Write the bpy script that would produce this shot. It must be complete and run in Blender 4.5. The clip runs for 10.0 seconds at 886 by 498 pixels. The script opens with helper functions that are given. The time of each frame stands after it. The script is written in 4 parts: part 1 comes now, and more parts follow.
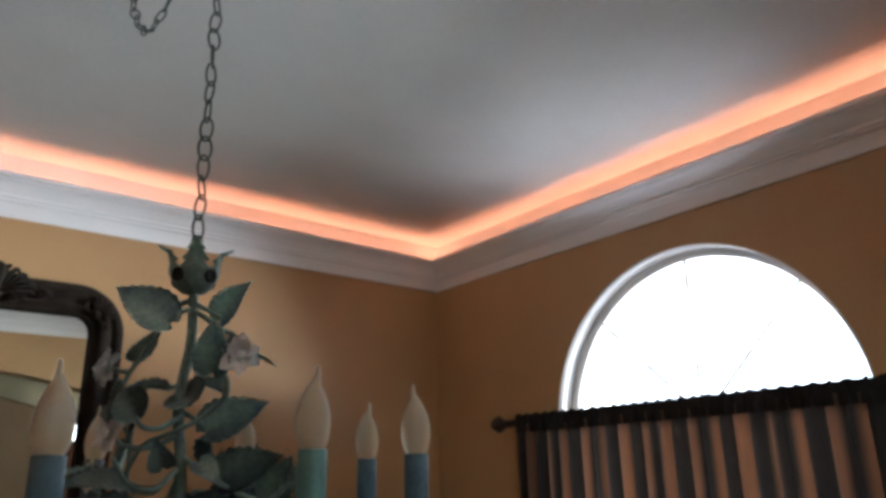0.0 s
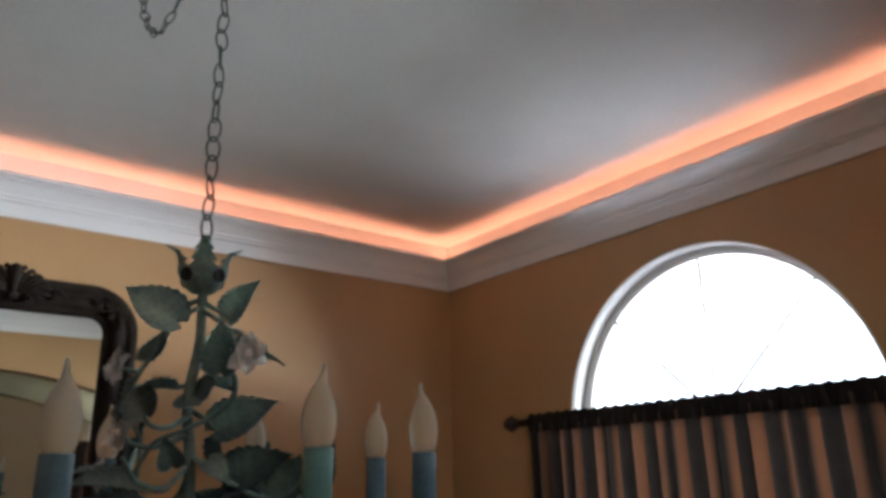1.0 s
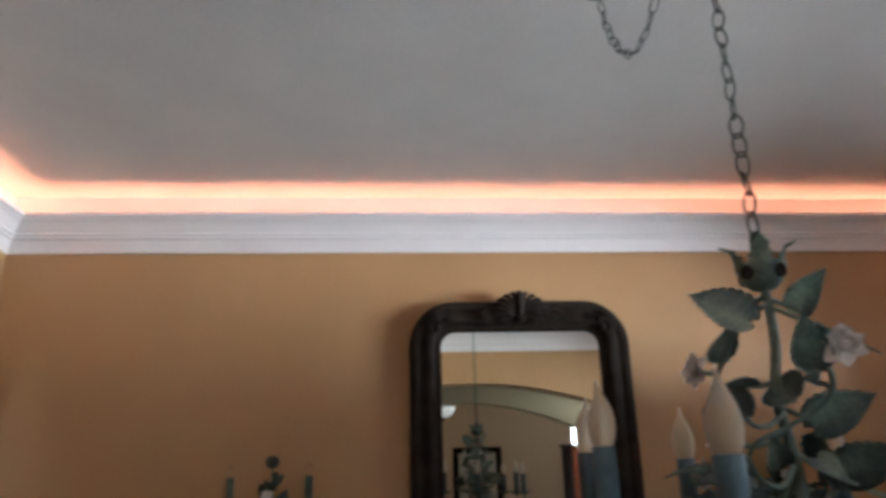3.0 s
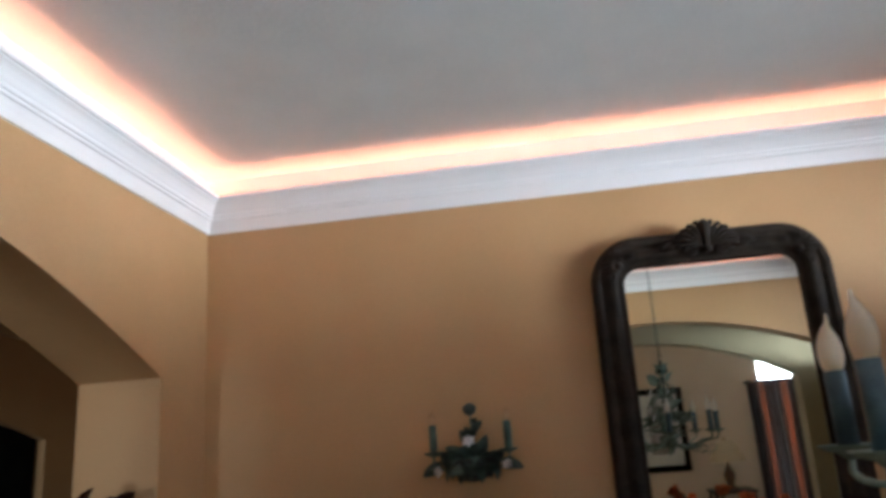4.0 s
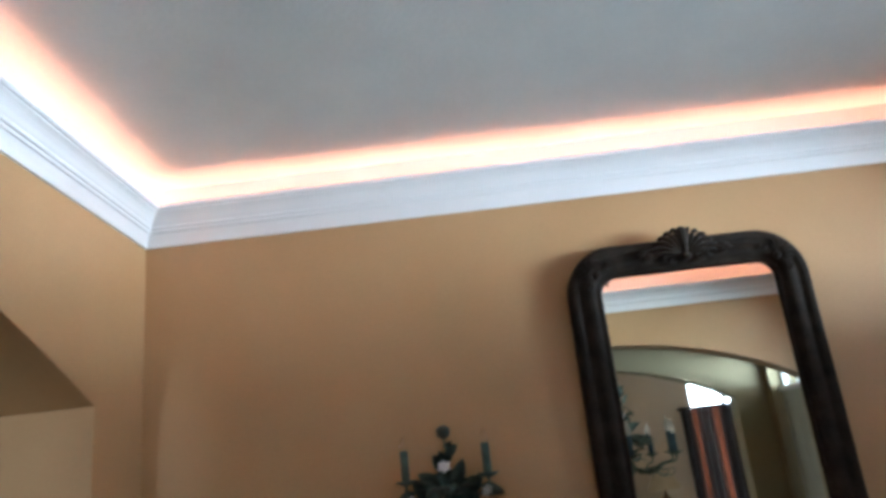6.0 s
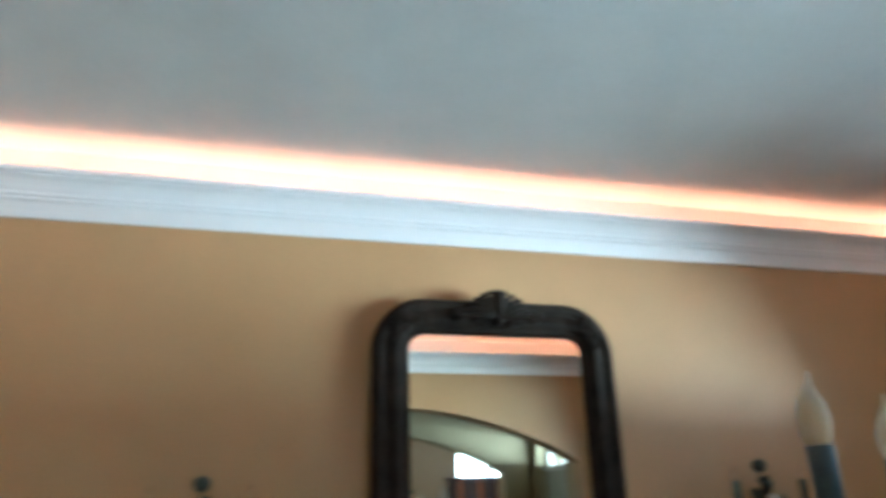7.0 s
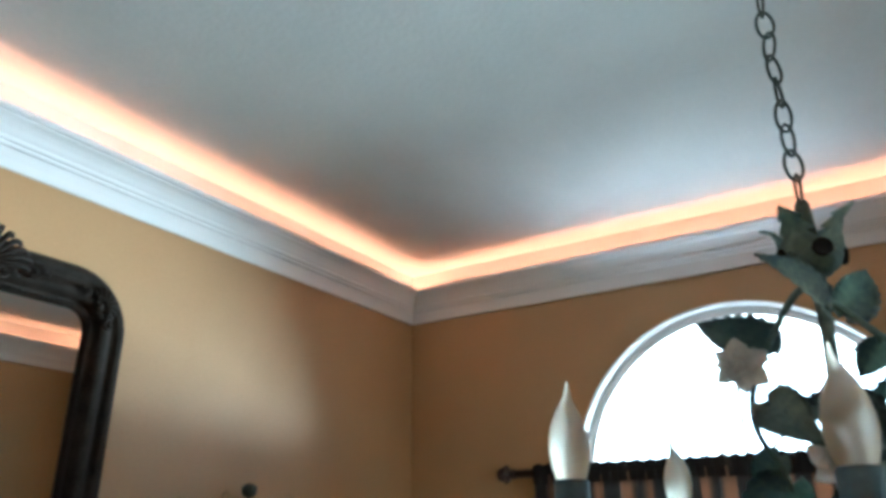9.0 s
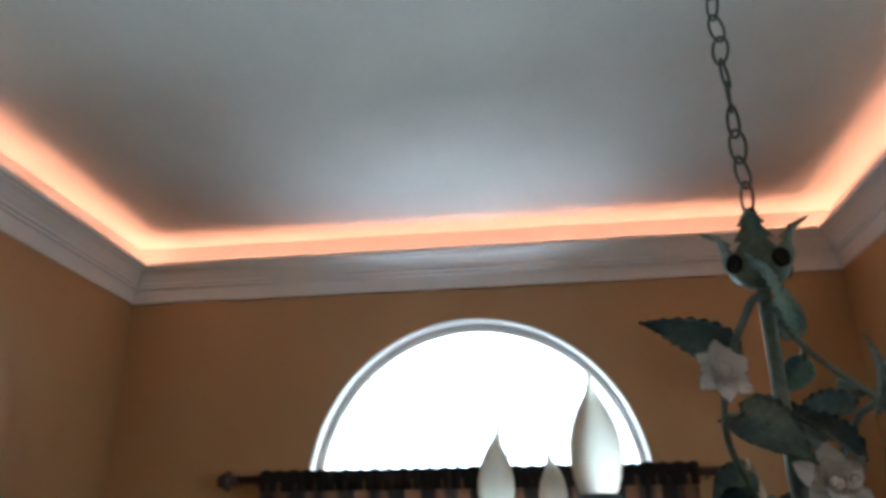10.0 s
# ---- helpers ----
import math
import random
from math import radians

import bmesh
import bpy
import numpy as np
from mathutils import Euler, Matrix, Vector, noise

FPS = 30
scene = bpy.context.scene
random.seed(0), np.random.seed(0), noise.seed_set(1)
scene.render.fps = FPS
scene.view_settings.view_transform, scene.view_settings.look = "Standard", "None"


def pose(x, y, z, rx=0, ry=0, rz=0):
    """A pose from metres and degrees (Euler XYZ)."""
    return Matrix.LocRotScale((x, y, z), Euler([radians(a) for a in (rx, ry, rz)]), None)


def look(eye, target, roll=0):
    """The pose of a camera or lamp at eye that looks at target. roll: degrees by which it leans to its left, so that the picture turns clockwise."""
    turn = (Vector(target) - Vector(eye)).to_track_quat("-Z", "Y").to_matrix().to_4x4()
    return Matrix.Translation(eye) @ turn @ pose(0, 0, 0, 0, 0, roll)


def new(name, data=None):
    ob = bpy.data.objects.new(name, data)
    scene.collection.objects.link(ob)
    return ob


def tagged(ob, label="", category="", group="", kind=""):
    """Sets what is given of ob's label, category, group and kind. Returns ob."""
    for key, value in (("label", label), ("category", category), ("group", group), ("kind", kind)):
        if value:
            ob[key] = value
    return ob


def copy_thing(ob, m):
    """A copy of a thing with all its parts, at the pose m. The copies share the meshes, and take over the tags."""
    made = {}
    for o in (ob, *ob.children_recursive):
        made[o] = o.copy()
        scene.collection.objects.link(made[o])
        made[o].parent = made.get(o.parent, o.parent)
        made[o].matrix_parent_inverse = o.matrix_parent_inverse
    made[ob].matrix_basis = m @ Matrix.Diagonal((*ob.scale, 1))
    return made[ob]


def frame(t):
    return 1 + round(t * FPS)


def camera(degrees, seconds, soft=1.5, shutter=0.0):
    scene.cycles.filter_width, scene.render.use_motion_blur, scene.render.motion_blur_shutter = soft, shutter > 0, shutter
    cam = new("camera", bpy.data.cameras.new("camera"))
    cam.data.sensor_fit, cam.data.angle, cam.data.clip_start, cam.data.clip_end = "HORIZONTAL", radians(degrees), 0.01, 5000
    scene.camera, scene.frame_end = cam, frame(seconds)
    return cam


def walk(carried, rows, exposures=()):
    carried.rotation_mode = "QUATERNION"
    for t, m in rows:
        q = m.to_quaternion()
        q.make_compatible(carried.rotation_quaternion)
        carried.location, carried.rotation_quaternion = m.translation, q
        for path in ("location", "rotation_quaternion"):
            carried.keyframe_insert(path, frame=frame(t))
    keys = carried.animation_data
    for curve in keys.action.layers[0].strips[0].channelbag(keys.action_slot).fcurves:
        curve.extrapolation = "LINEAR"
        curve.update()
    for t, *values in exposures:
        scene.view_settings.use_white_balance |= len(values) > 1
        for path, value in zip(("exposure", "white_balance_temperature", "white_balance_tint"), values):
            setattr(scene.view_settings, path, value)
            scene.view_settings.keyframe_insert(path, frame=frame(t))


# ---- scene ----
cam = camera(62.7, 10.0, soft=3.6, shutter=0.5)
PATH = [
    (0, (-2.654, -3.301, 1.66), (-1.443, -1.827, 2.26), -1.3),
    (0.5, (-2.646, -3.307, 1.655), (-1.456, -1.813, 2.246), -0.9),
    (1, (-2.644, -3.305, 1.658), (-1.462, -1.807, 2.259), -1.3),
    (1.5, (-2.677, -3.295, 1.665), (-1.665, -1.68, 2.272), -1.4),
    (2, (-2.752, -3.274, 1.659), (-1.986, -1.524, 2.25), -2.4),
    (2.5, (-2.816, -3.261, 1.667), (-2.454, -1.395, 2.288), -3.0),
    (2.7, (-2.827, -3.252, 1.669), (-2.562, -1.371, 2.294), -2.7),
    (3.8, (-2.936, -3.255, 1.635), (-3.117, -1.356, 2.236), -2.0),
    (4, (-2.954, -3.233, 1.64), (-3.224, -1.321, 2.163), -4.0),
    (4.5, (-2.964, -3.232, 1.626), (-3.3, -1.326, 2.133), -4.3),
    (5, (-3.033, -3.183, 1.597), (-3.301, -1.262, 2.084), -3.8),
    (5.2, (-3.1, -3.163, 1.612), (-3.299, -1.236, 2.109), -6.6),
    (6.3, (-3.233, -2.923, 1.599), (-3.175, -1.035, 2.255), -5.2),
    (6.5, (-3.268, -2.85, 1.611), (-3.112, -0.976, 2.292), -4.7),
    (7, (-3.228, -2.725, 1.639), (-2.718, -0.925, 2.344), -2.0),
    (7.5, (-3.206, -2.522, 1.669), (-2.057, -1.003, 2.28), -3.5),
    (8, (-3.216, -2.434, 1.667), (-1.743, -1.235, 2.294), -1.5),
    (8.5, (-3.21, -2.305, 1.678), (-1.632, -1.262, 2.327), -0.5),
    (9, (-3.192, -2.195, 1.674), (-1.61, -1.207, 2.394), -0.5),
    (9.5, (-3.116, -2.037, 1.675), (-1.368, -1.43, 2.434), -0.3),
    (10, (-3.094, -1.857, 1.691), (-1.246, -1.634, 2.422), -0.7),
]
EXPOSURES = [(0, 1.32, 5350, 3), (1.2, 1.26, 5400, 4), (2.7, 1.42, 5450, 8), (3.8, 1.77, 5250, 5), (5.2, 1.90, 5100, 3), (6.3, 1.98, 4700, -5),
             (7.5, 2.07, 4550, -15), (8.5, 2.06, 4600, -14), (9.2, 1.90, 4700, -12), (10, 1.60, 4950, -6)]
walk(cam, [(t, look(eye, target, roll)) for t, eye, target, roll in PATH], EXPOSURES)

# ---- world, sun and large lights ----
world = bpy.data.worlds.new("sky")
scene.world = world
world.use_nodes = True
_n = world.node_tree.nodes
_bg = _n["Background"]
_sky = _n.new("ShaderNodeTexSky")
_sky.sky_type = "NISHITA"
_sky.sun_disc = False
_sky.sun_elevation = radians(52)
_sky.sun_rotation = radians(-60)
_bg.inputs["Strength"].default_value = 0.10
world.node_tree.links.new(_sky.outputs["Color"], _bg.inputs["Color"])

sun = new("sun", bpy.data.lights.new("sun", "SUN"))
sun.data.energy, sun.data.angle, sun.data.color = 4.0, radians(0.5), (1.0, 0.95, 0.87)
sun.matrix_world = look((-6, 3.5, 9), (0, 0, 0))


def window_light(name, at, toward, width, height, watts, color=(0.93, 0.97, 1.0)):
    ob = new(name, bpy.data.lights.new(name, "AREA"))
    ob.data.shape, ob.data.size, ob.data.size_y = "RECTANGLE", width, height
    ob.data.energy, ob.data.color = watts, color
    ob.matrix_world = look(at, toward)
    return ob


window_light("window_daylight", (0.30, -1.614, 2.05), (-2.0, -1.614, 2.25), 3.6, 1.0, 17, (1.0, 0.97, 0.93))
window_light("far_window_daylight", (0.45, -8.26, 1.6), (-1.2, -4.0, 1.5), 1.2, 2.2, 72, (1.0, 0.97, 0.92))
window_light("door_transom_daylight", (0.28, -4.69, 2.18), (-2.5, -4.69, 1.8), 0.75, 0.32, 0.4, (1.0, 0.97, 0.92))

# fill lamp added at an unseen window to brighten the dark hall
window_light("hall_window_daylight", (-5.80, -8.25, 1.60), (-5.85, 2.0, 1.5), 0.95, 1.35, 45, (1.0, 0.93, 0.80))
# sunlit open ground outside sends light in nearly level, over the curtain rod and up the walls
window_light("open_ground_daylight", (6.0, -1.65, 1.10), (-2.3, -1.4, 2.45), 26.0, 1.4, 3050, (1.0, 0.96, 0.90))
# sunlit paving outside throws light up through the half-round window on to the ceiling
bounce = window_light("paving_bounce", (0.19, -1.60, 2.00), (-1.6, -1.62, 3.03), 1.2, 0.14, 0.25, (1.0, 0.97, 0.95))
bounce.data.spread = radians(150)
glint = window_light("paving_glint", (0.06, -1.60, 1.985), (-0.46, -1.62, 3.0), 1.25, 0.08, 0.58, (1.0, 0.93, 0.94))
glint.data.spread = radians(64)

# ---- materials ----


def material(name, base, rough=0.6, metal=0.0, second=None, scale=6.0, fine=60.0, bump=0.1, amount=0.5,
             coat=0.0, trans=0.0, random_tint=0.0):
    """A procedural surface: two tones mixed by noise at two scales, fine relief and uneven gloss."""
    m = bpy.data.materials.new(name)
    m.use_nodes = True
    nt = m.node_tree
    b = nt.nodes["Principled BSDF"]
    tc = nt.nodes.new("ShaderNodeTexCoord")
    n1 = nt.nodes.new("ShaderNodeTexNoise")
    n1.inputs["Scale"].default_value, n1.inputs["Detail"].default_value = scale, 5
    n2 = nt.nodes.new("ShaderNodeTexNoise")
    n2.inputs["Scale"].default_value, n2.inputs["Detail"].default_value = fine, 4
    for n in (n1, n2):
        nt.links.new(tc.outputs["Object"], n.inputs["Vector"])
    mixf = nt.nodes.new("ShaderNodeMath")
    mixf.operation = "MULTIPLY_ADD"
    nt.links.new(n2.outputs["Fac"], mixf.inputs[0])
    mixf.inputs[1].default_value = 0.5
    nt.links.new(n1.outputs["Fac"], mixf.inputs[2])
    ramp = nt.nodes.new("ShaderNodeMapRange")
    ramp.inputs["From Min"].default_value, ramp.inputs["From Max"].default_value = 0.55, 0.95
    ramp.inputs["To Max"].default_value = amount
    nt.links.new(mixf.outputs[0], ramp.inputs["Value"])
    mix = nt.nodes.new("ShaderNodeMix")
    mix.data_type = "RGBA"
    second = second or [c * 0.8 for c in base]
    mix.inputs["A"].default_value = (*base, 1)
    mix.inputs["B"].default_value = (*second, 1)
    nt.links.new(ramp.outputs["Result"], mix.inputs["Factor"])
    out = mix.outputs["Result"]
    if random_tint:
        info = nt.nodes.new("ShaderNodeObjectInfo")
        hsv = nt.nodes.new("ShaderNodeHueSaturation")
        mr = nt.nodes.new("ShaderNodeMapRange")
        mr.inputs["To Min"].default_value, mr.inputs["To Max"].default_value = 1 - random_tint, 1 + random_tint
        nt.links.new(info.outputs["Random"], mr.inputs["Value"])
        nt.links.new(mr.outputs["Result"], hsv.inputs["Value"])
        nt.links.new(out, hsv.inputs["Color"])
        out = hsv.outputs["Color"]
    nt.links.new(out, b.inputs["Base Color"])
    rr = nt.nodes.new("ShaderNodeMapRange")
    rr.inputs["To Min"].default_value, rr.inputs["To Max"].default_value = max(rough - 0.08, 0.02), min(rough + 0.1, 1)
    nt.links.new(n1.outputs["Fac"], rr.inputs["Value"])
    nt.links.new(rr.outputs["Result"], b.inputs["Roughness"])
    b.inputs["Metallic"].default_value = metal
    b.inputs["Coat Weight"].default_value = coat
    b.inputs["Transmission Weight"].default_value = trans
    if bump:
        bp = nt.nodes.new("ShaderNodeBump")
        bp.inputs["Strength"].default_value, bp.inputs["Distance"].default_value = bump, 0.01
        nt.links.new(n2.outputs["Fac"], bp.inputs["Height"])
        nt.links.new(bp.outputs["Normal"], b.inputs["Normal"])
    return m


def emitter(name, color, strength):
    m = bpy.data.materials.new(name)
    m.use_nodes = True
    b = m.node_tree.nodes["Principled BSDF"]
    b.inputs["Base Color"].default_value = (*color, 1)
    b.inputs["Emission Color"].default_value = (*color, 1)
    b.inputs["Emission Strength"].default_value = strength
    return m


def glass(name, color=(1, 1, 1), rough=0.0):
    m = bpy.data.materials.new(name)
    m.use_nodes = True
    b = m.node_tree.nodes["Principled BSDF"]
    b.inputs["Base Color"].default_value = (*color, 1)
    b.inputs["Transmission Weight"].default_value, b.inputs["Roughness"].default_value = 1, rough
    b.inputs["IOR"].default_value = 1.45
    return m


def stripes(name, dark, light, rough=0.75, period=0.16, share=0.4):
    """A striped cloth: the stripes follow the cloth's own width, which the first UV axis holds in metres."""
    m = material(name, dark, rough, second=[c * 0.6 for c in dark], scale=14, fine=220, bump=0.25)
    nt = m.node_tree
    b = nt.nodes["Principled BSDF"]
    uv = nt.nodes.new("ShaderNodeUVMap")
    sep = nt.nodes.new("ShaderNodeSeparateXYZ")
    nt.links.new(uv.outputs["UV"], sep.inputs[0])
    div = nt.nodes.new("ShaderNodeMath")
    div.operation, div.inputs[1].default_value = "DIVIDE", period
    fr = nt.nodes.new("ShaderNodeMath")
    fr.operation = "FRACT"
    half = nt.nodes.new("ShaderNodeMath")
    half.operation, half.inputs[1].default_value = "SUBTRACT", 0.5
    dist = nt.nodes.new("ShaderNodeMath")
    dist.operation = "ABSOLUTE"
    edge = nt.nodes.new("ShaderNodeMapRange")
    edge.inputs["From Min"].default_value, edge.inputs["From Max"].default_value = share / 2 - 0.06, share / 2 + 0.06
    edge.inputs["To Min"].default_value, edge.inputs["To Max"].default_value = 1.0, 0.0
    nt.links.new(sep.outputs["X"], div.inputs[0])
    nt.links.new(div.outputs[0], fr.inputs[0])
    nt.links.new(fr.outputs[0], half.inputs[0])
    nt.links.new(half.outputs[0], dist.inputs[0])
    nt.links.new(dist.outputs[0], edge.inputs["Value"])
    old = b.inputs["Base Color"].links[0].from_socket
    mix = nt.nodes.new("ShaderNodeMix")
    mix.data_type = "RGBA"
    mix.inputs["B"].default_value = (*light, 1)
    nt.links.new(old, mix.inputs["A"])
    nt.links.new(edge.outputs["Result"], mix.inputs["Factor"])
    nt.links.new(mix.outputs["Result"], b.inputs["Base Color"])
    b.inputs["Sheen Weight"].default_value = 0.2
    return m


WALL = material("ochre_wall_paint", (0.475, 0.295, 0.135), 0.5, second=(0.405, 0.243, 0.105), scale=1.6, fine=90, bump=0.06, amount=0.8)
CREAM = material("pale_cream_wall_paint", (0.76, 0.60, 0.46), 0.6, second=(0.70, 0.54, 0.41), scale=1.6, fine=90, bump=0.06, amount=0.8)
FOYER = material("pale_olive_cream_wall_paint", (0.42, 0.36, 0.225), 0.6, second=(0.36, 0.305, 0.19), scale=1.6, fine=90, bump=0.06, amount=0.8)
CEIL = material("textured_white_ceiling_paint", (0.62, 0.612, 0.585), 0.9, second=(0.545, 0.538, 0.515), scale=3, fine=56, bump=0.19, amount=0.6)
COVEPAINT = material("white_cove_paint", (0.68, 0.67, 0.65), 0.8, second=(0.62, 0.61, 0.59), scale=3, fine=60, bump=0.1, amount=0.5)
TRIM = material("white_trim_paint", (0.84, 0.825, 0.825), 0.42, second=(0.79, 0.78, 0.78), scale=5, fine=120, bump=0.03, amount=0.5)
FLOOR = material("brown_stone_floor", (0.21, 0.145, 0.092), 0.4, second=(0.15, 0.10, 0.065), scale=3, fine=60, bump=0.08)
GROUND = material("pale_concrete_ground", (0.45, 0.44, 0.41), 0.9, second=(0.36, 0.35, 0.32), scale=0.7, fine=20, bump=0.2)
VERDIGRIS = material("verdigris_painted_metal", (0.24, 0.34, 0.28), 0.6, metal=0.0, second=(0.09, 0.14, 0.14), scale=18, fine=140, bump=0.25, amount=0.9, random_tint=0.25)
LEAF = material("verdigris_painted_leaf", (0.33, 0.43, 0.35), 0.65, second=(0.12, 0.18, 0.20), scale=16, fine=120, bump=0.2, amount=0.95, random_tint=0.35)
# the chandelier's verdigris with shade put into its colour, mostly for the sconces
VERDIGRIS_SHADE = material("dark_green_patina", (0.095, 0.145, 0.11), 0.6, second=(0.035, 0.06, 0.05), scale=20, fine=140, bump=0.2, amount=0.9, random_tint=0.4)
SLEEVE = material("blue_green_candle_sleeve", (0.075, 0.14, 0.175), 0.5, second=(0.04, 0.075, 0.11), scale=25, fine=160, bump=0.15, amount=0.9, random_tint=0.45)
SLEEVE_TEAL = material("light_teal_candle_sleeve", (0.14, 0.29, 0.27), 0.5, second=(0.08, 0.19, 0.19), scale=25, fine=160, bump=0.15, amount=0.8)
# near-black for discs that stand for the shade inside the calyx holes
HOLE_SHADE = material("dark_hollow", (0.006, 0.006, 0.005), 0.9, scale=20, fine=90, bump=0.05)
PETAL = material("white_enamel_petal", (0.93, 0.925, 0.90), 0.45, second=(0.84, 0.82, 0.78), scale=30, fine=150, bump=0.1, amount=0.6)
CHAIN = material("aged_dark_green_iron", (0.045, 0.06, 0.05), 0.5, metal=0.4, second=(0.09, 0.10, 0.075), scale=40, fine=200, bump=0.15)
BULB = material("cream_frosted_glass", (0.80, 0.74, 0.62), 0.5, second=(0.70, 0.61, 0.46), scale=12, fine=60, bump=0.0, amount=0.5, trans=0.6)
_b = BULB.node_tree.nodes["Principled BSDF"]
_b.inputs["IOR"].default_value = 1.14
_b.inputs["Subsurface Weight"].default_value, _b.inputs["Subsurface Scale"].default_value = 0.7, 0.03
_b.inputs["Subsurface Radius"].default_value = (1.0, 0.9, 0.7)
CLEAR = glass("clear_glass")
WOOD = material("near_black_carved_wood", (0.012, 0.009, 0.007), 0.55, second=(0.036, 0.027, 0.020), scale=12, fine=110, bump=0.15, amount=0.8)
WOOD.node_tree.nodes["Principled BSDF"].inputs["Specular IOR Level"].default_value = 0.08
SMOKED = material("smoked_cabinet_glass", (0.008, 0.009, 0.009), 0.3, second=(0.02, 0.02, 0.018), scale=5, fine=60, bump=0.0)
SMOKED.node_tree.nodes["Principled BSDF"].inputs["Specular IOR Level"].default_value = 0.0
DARKWOOD = material("dark_stained_wood", (0.05, 0.026, 0.016), 0.4, second=(0.028, 0.015, 0.01), scale=7, fine=90, bump=0.1)
RODM = material("dark_brown_rod", (0.035, 0.02, 0.015), 0.35, second=(0.07, 0.035, 0.02), scale=20, fine=90, bump=0.1)
MIRROR = bpy.data.materials.new("silvered_mirror")
MIRROR.use_nodes = True
_b = MIRROR.node_tree.nodes["Principled BSDF"]
_b.inputs["Base Color"].default_value = (0.64, 0.65, 0.60, 1)
_b.inputs["Metallic"].default_value, _b.inputs["Roughness"].default_value = 1.0, 0.015
CLOTH = stripes("dark_and_copper_striped_cloth", (0.030, 0.024, 0.020), (0.17, 0.095, 0.055), period=0.20, share=0.42)
CLOTH2 = stripes("brown_and_copper_satin", (0.035, 0.022, 0.02), (0.20, 0.075, 0.035), rough=0.4, period=0.60, share=0.30)
PLAINCLOTH = material("plain_dark_cloth", (0.032, 0.027, 0.023), 0.85, second=(0.018, 0.015, 0.013), scale=14, fine=220, bump=0.25)
COVE = emitter("warm_rope_light", (1.0, 0.37, 0.19), 9.3)
LAMPGLASS = emitter("glowing_white_lamp_glass", (1.0, 0.95, 0.88), 0.22)
BLACK = material("black_lacquer_frame", (0.012, 0.011, 0.011), 0.45, scale=9, fine=90, bump=0.05)
BLACK.node_tree.nodes["Principled BSDF"].inputs["Specular IOR Level"].default_value = 0.0
PAPER = material("off_white_mat_board", (0.72, 0.70, 0.65), 0.9, scale=9, fine=200, bump=0.05)
INK = material("grey_print", (0.16, 0.15, 0.14), 0.8, second=(0.42, 0.40, 0.37), scale=7, fine=25, bump=0.0, amount=1.0)
SHADE = material("beige_lamp_shade", (0.55, 0.42, 0.27), 0.85, scale=9, fine=200, bump=0.1)
DOORP = material("pale_green_grey_door_paint", (0.52, 0.54, 0.49), 0.4, scale=5, fine=90, bump=0.03)
ORANGE = material("orange_rose_petal", (0.66, 0.19, 0.06), 0.6, second=(0.52, 0.10, 0.04), scale=20, fine=90, bump=0.1, random_tint=0.3)
GREEN = material("dull_green_leaf", (0.06, 0.10, 0.045), 0.55, scale=20, fine=90, bump=0.1, random_tint=0.3)
RUST = material("dried_rust_brown_leaf", (0.14, 0.055, 0.03), 0.6, second=(0.06, 0.03, 0.018), scale=20, fine=90, bump=0.15, random_tint=0.4)
CERAMIC = material("brown_glazed_ceramic", (0.16, 0.09, 0.05), 0.25, scale=9, fine=60, bump=0.05)
BRASS = material("aged_brass", (0.42, 0.28, 0.11), 0.3, metal=1.0, scale=20, fine=120, bump=0.05)

# ---- mesh helpers ----


def part(name, bm, mat, parent=None, label="", smooth=True):
    """Links a bmesh as one mesh object, under parent where one is given."""
    me = bpy.data.meshes.new(name)
    bmesh.ops.recalc_face_normals(bm, faces=bm.faces)
    for f in bm.faces:
        f.smooth = smooth
    bm.to_mesh(me)
    bm.free()
    me.materials.append(mat)
    ob = new(name, me)
    ob.parent = parent
    if label:
        ob["label"] = label
    return ob


def again(ob, m, parent=None):
    """One more object on the mesh of a part."""
    o = new(ob.name.split(".")[0], ob.data)
    o.parent = parent or ob.parent
    o.matrix_basis = m
    if "label" in ob:
        o["label"] = ob["label"]
    return o


def thing(name, at, label, category, group="", kind=""):
    ob = new(name)
    ob.empty_display_size = 0.05
    ob.location = at
    return tagged(ob, label, category, group, kind)


def box(bm, lo, hi, bevel=0.0):
    g = bmesh.ops.create_cube(bm, size=1)
    vs = g["verts"]
    lo, hi = Vector(lo), Vector(hi)
    for v in vs:
        v.co = Vector([lo[i] + (v.co[i] + 0.5) * (hi[i] - lo[i]) for i in range(3)])
    if bevel:
        es = list({e for v in vs for e in v.link_edges})
        bmesh.ops.bevel(bm, geom=es, offset=bevel, segments=2, affect="EDGES", profile=0.5)
    return bm


def lathe(bm, prof, seg=20, m=None):
    """Turns (radius, height) pairs round z; closes ends of radius 0."""
    m = m or Matrix()
    rings = []
    for r, z in prof:
        if r < 1e-6:
            rings.append([bm.verts.new(m @ Vector((0, 0, z)))])
        else:
            rings.append([bm.verts.new(m @ Vector((r * math.cos(2 * math.pi * i / seg), r * math.sin(2 * math.pi * i / seg), z))) for i in range(seg)])
    for a, b in zip(rings, rings[1:]):
        for i in range(seg):
            j = (i + 1) % seg
            if len(a) == 1 and len(b) > 1:
                bm.faces.new((a[0], b[i], b[j]))
            elif len(b) == 1 and len(a) > 1:
                bm.faces.new((a[i], a[j], b[0]))
            elif len(a) > 1:
                bm.faces.new((a[i], a[j], b[j], b[i]))
    return bm


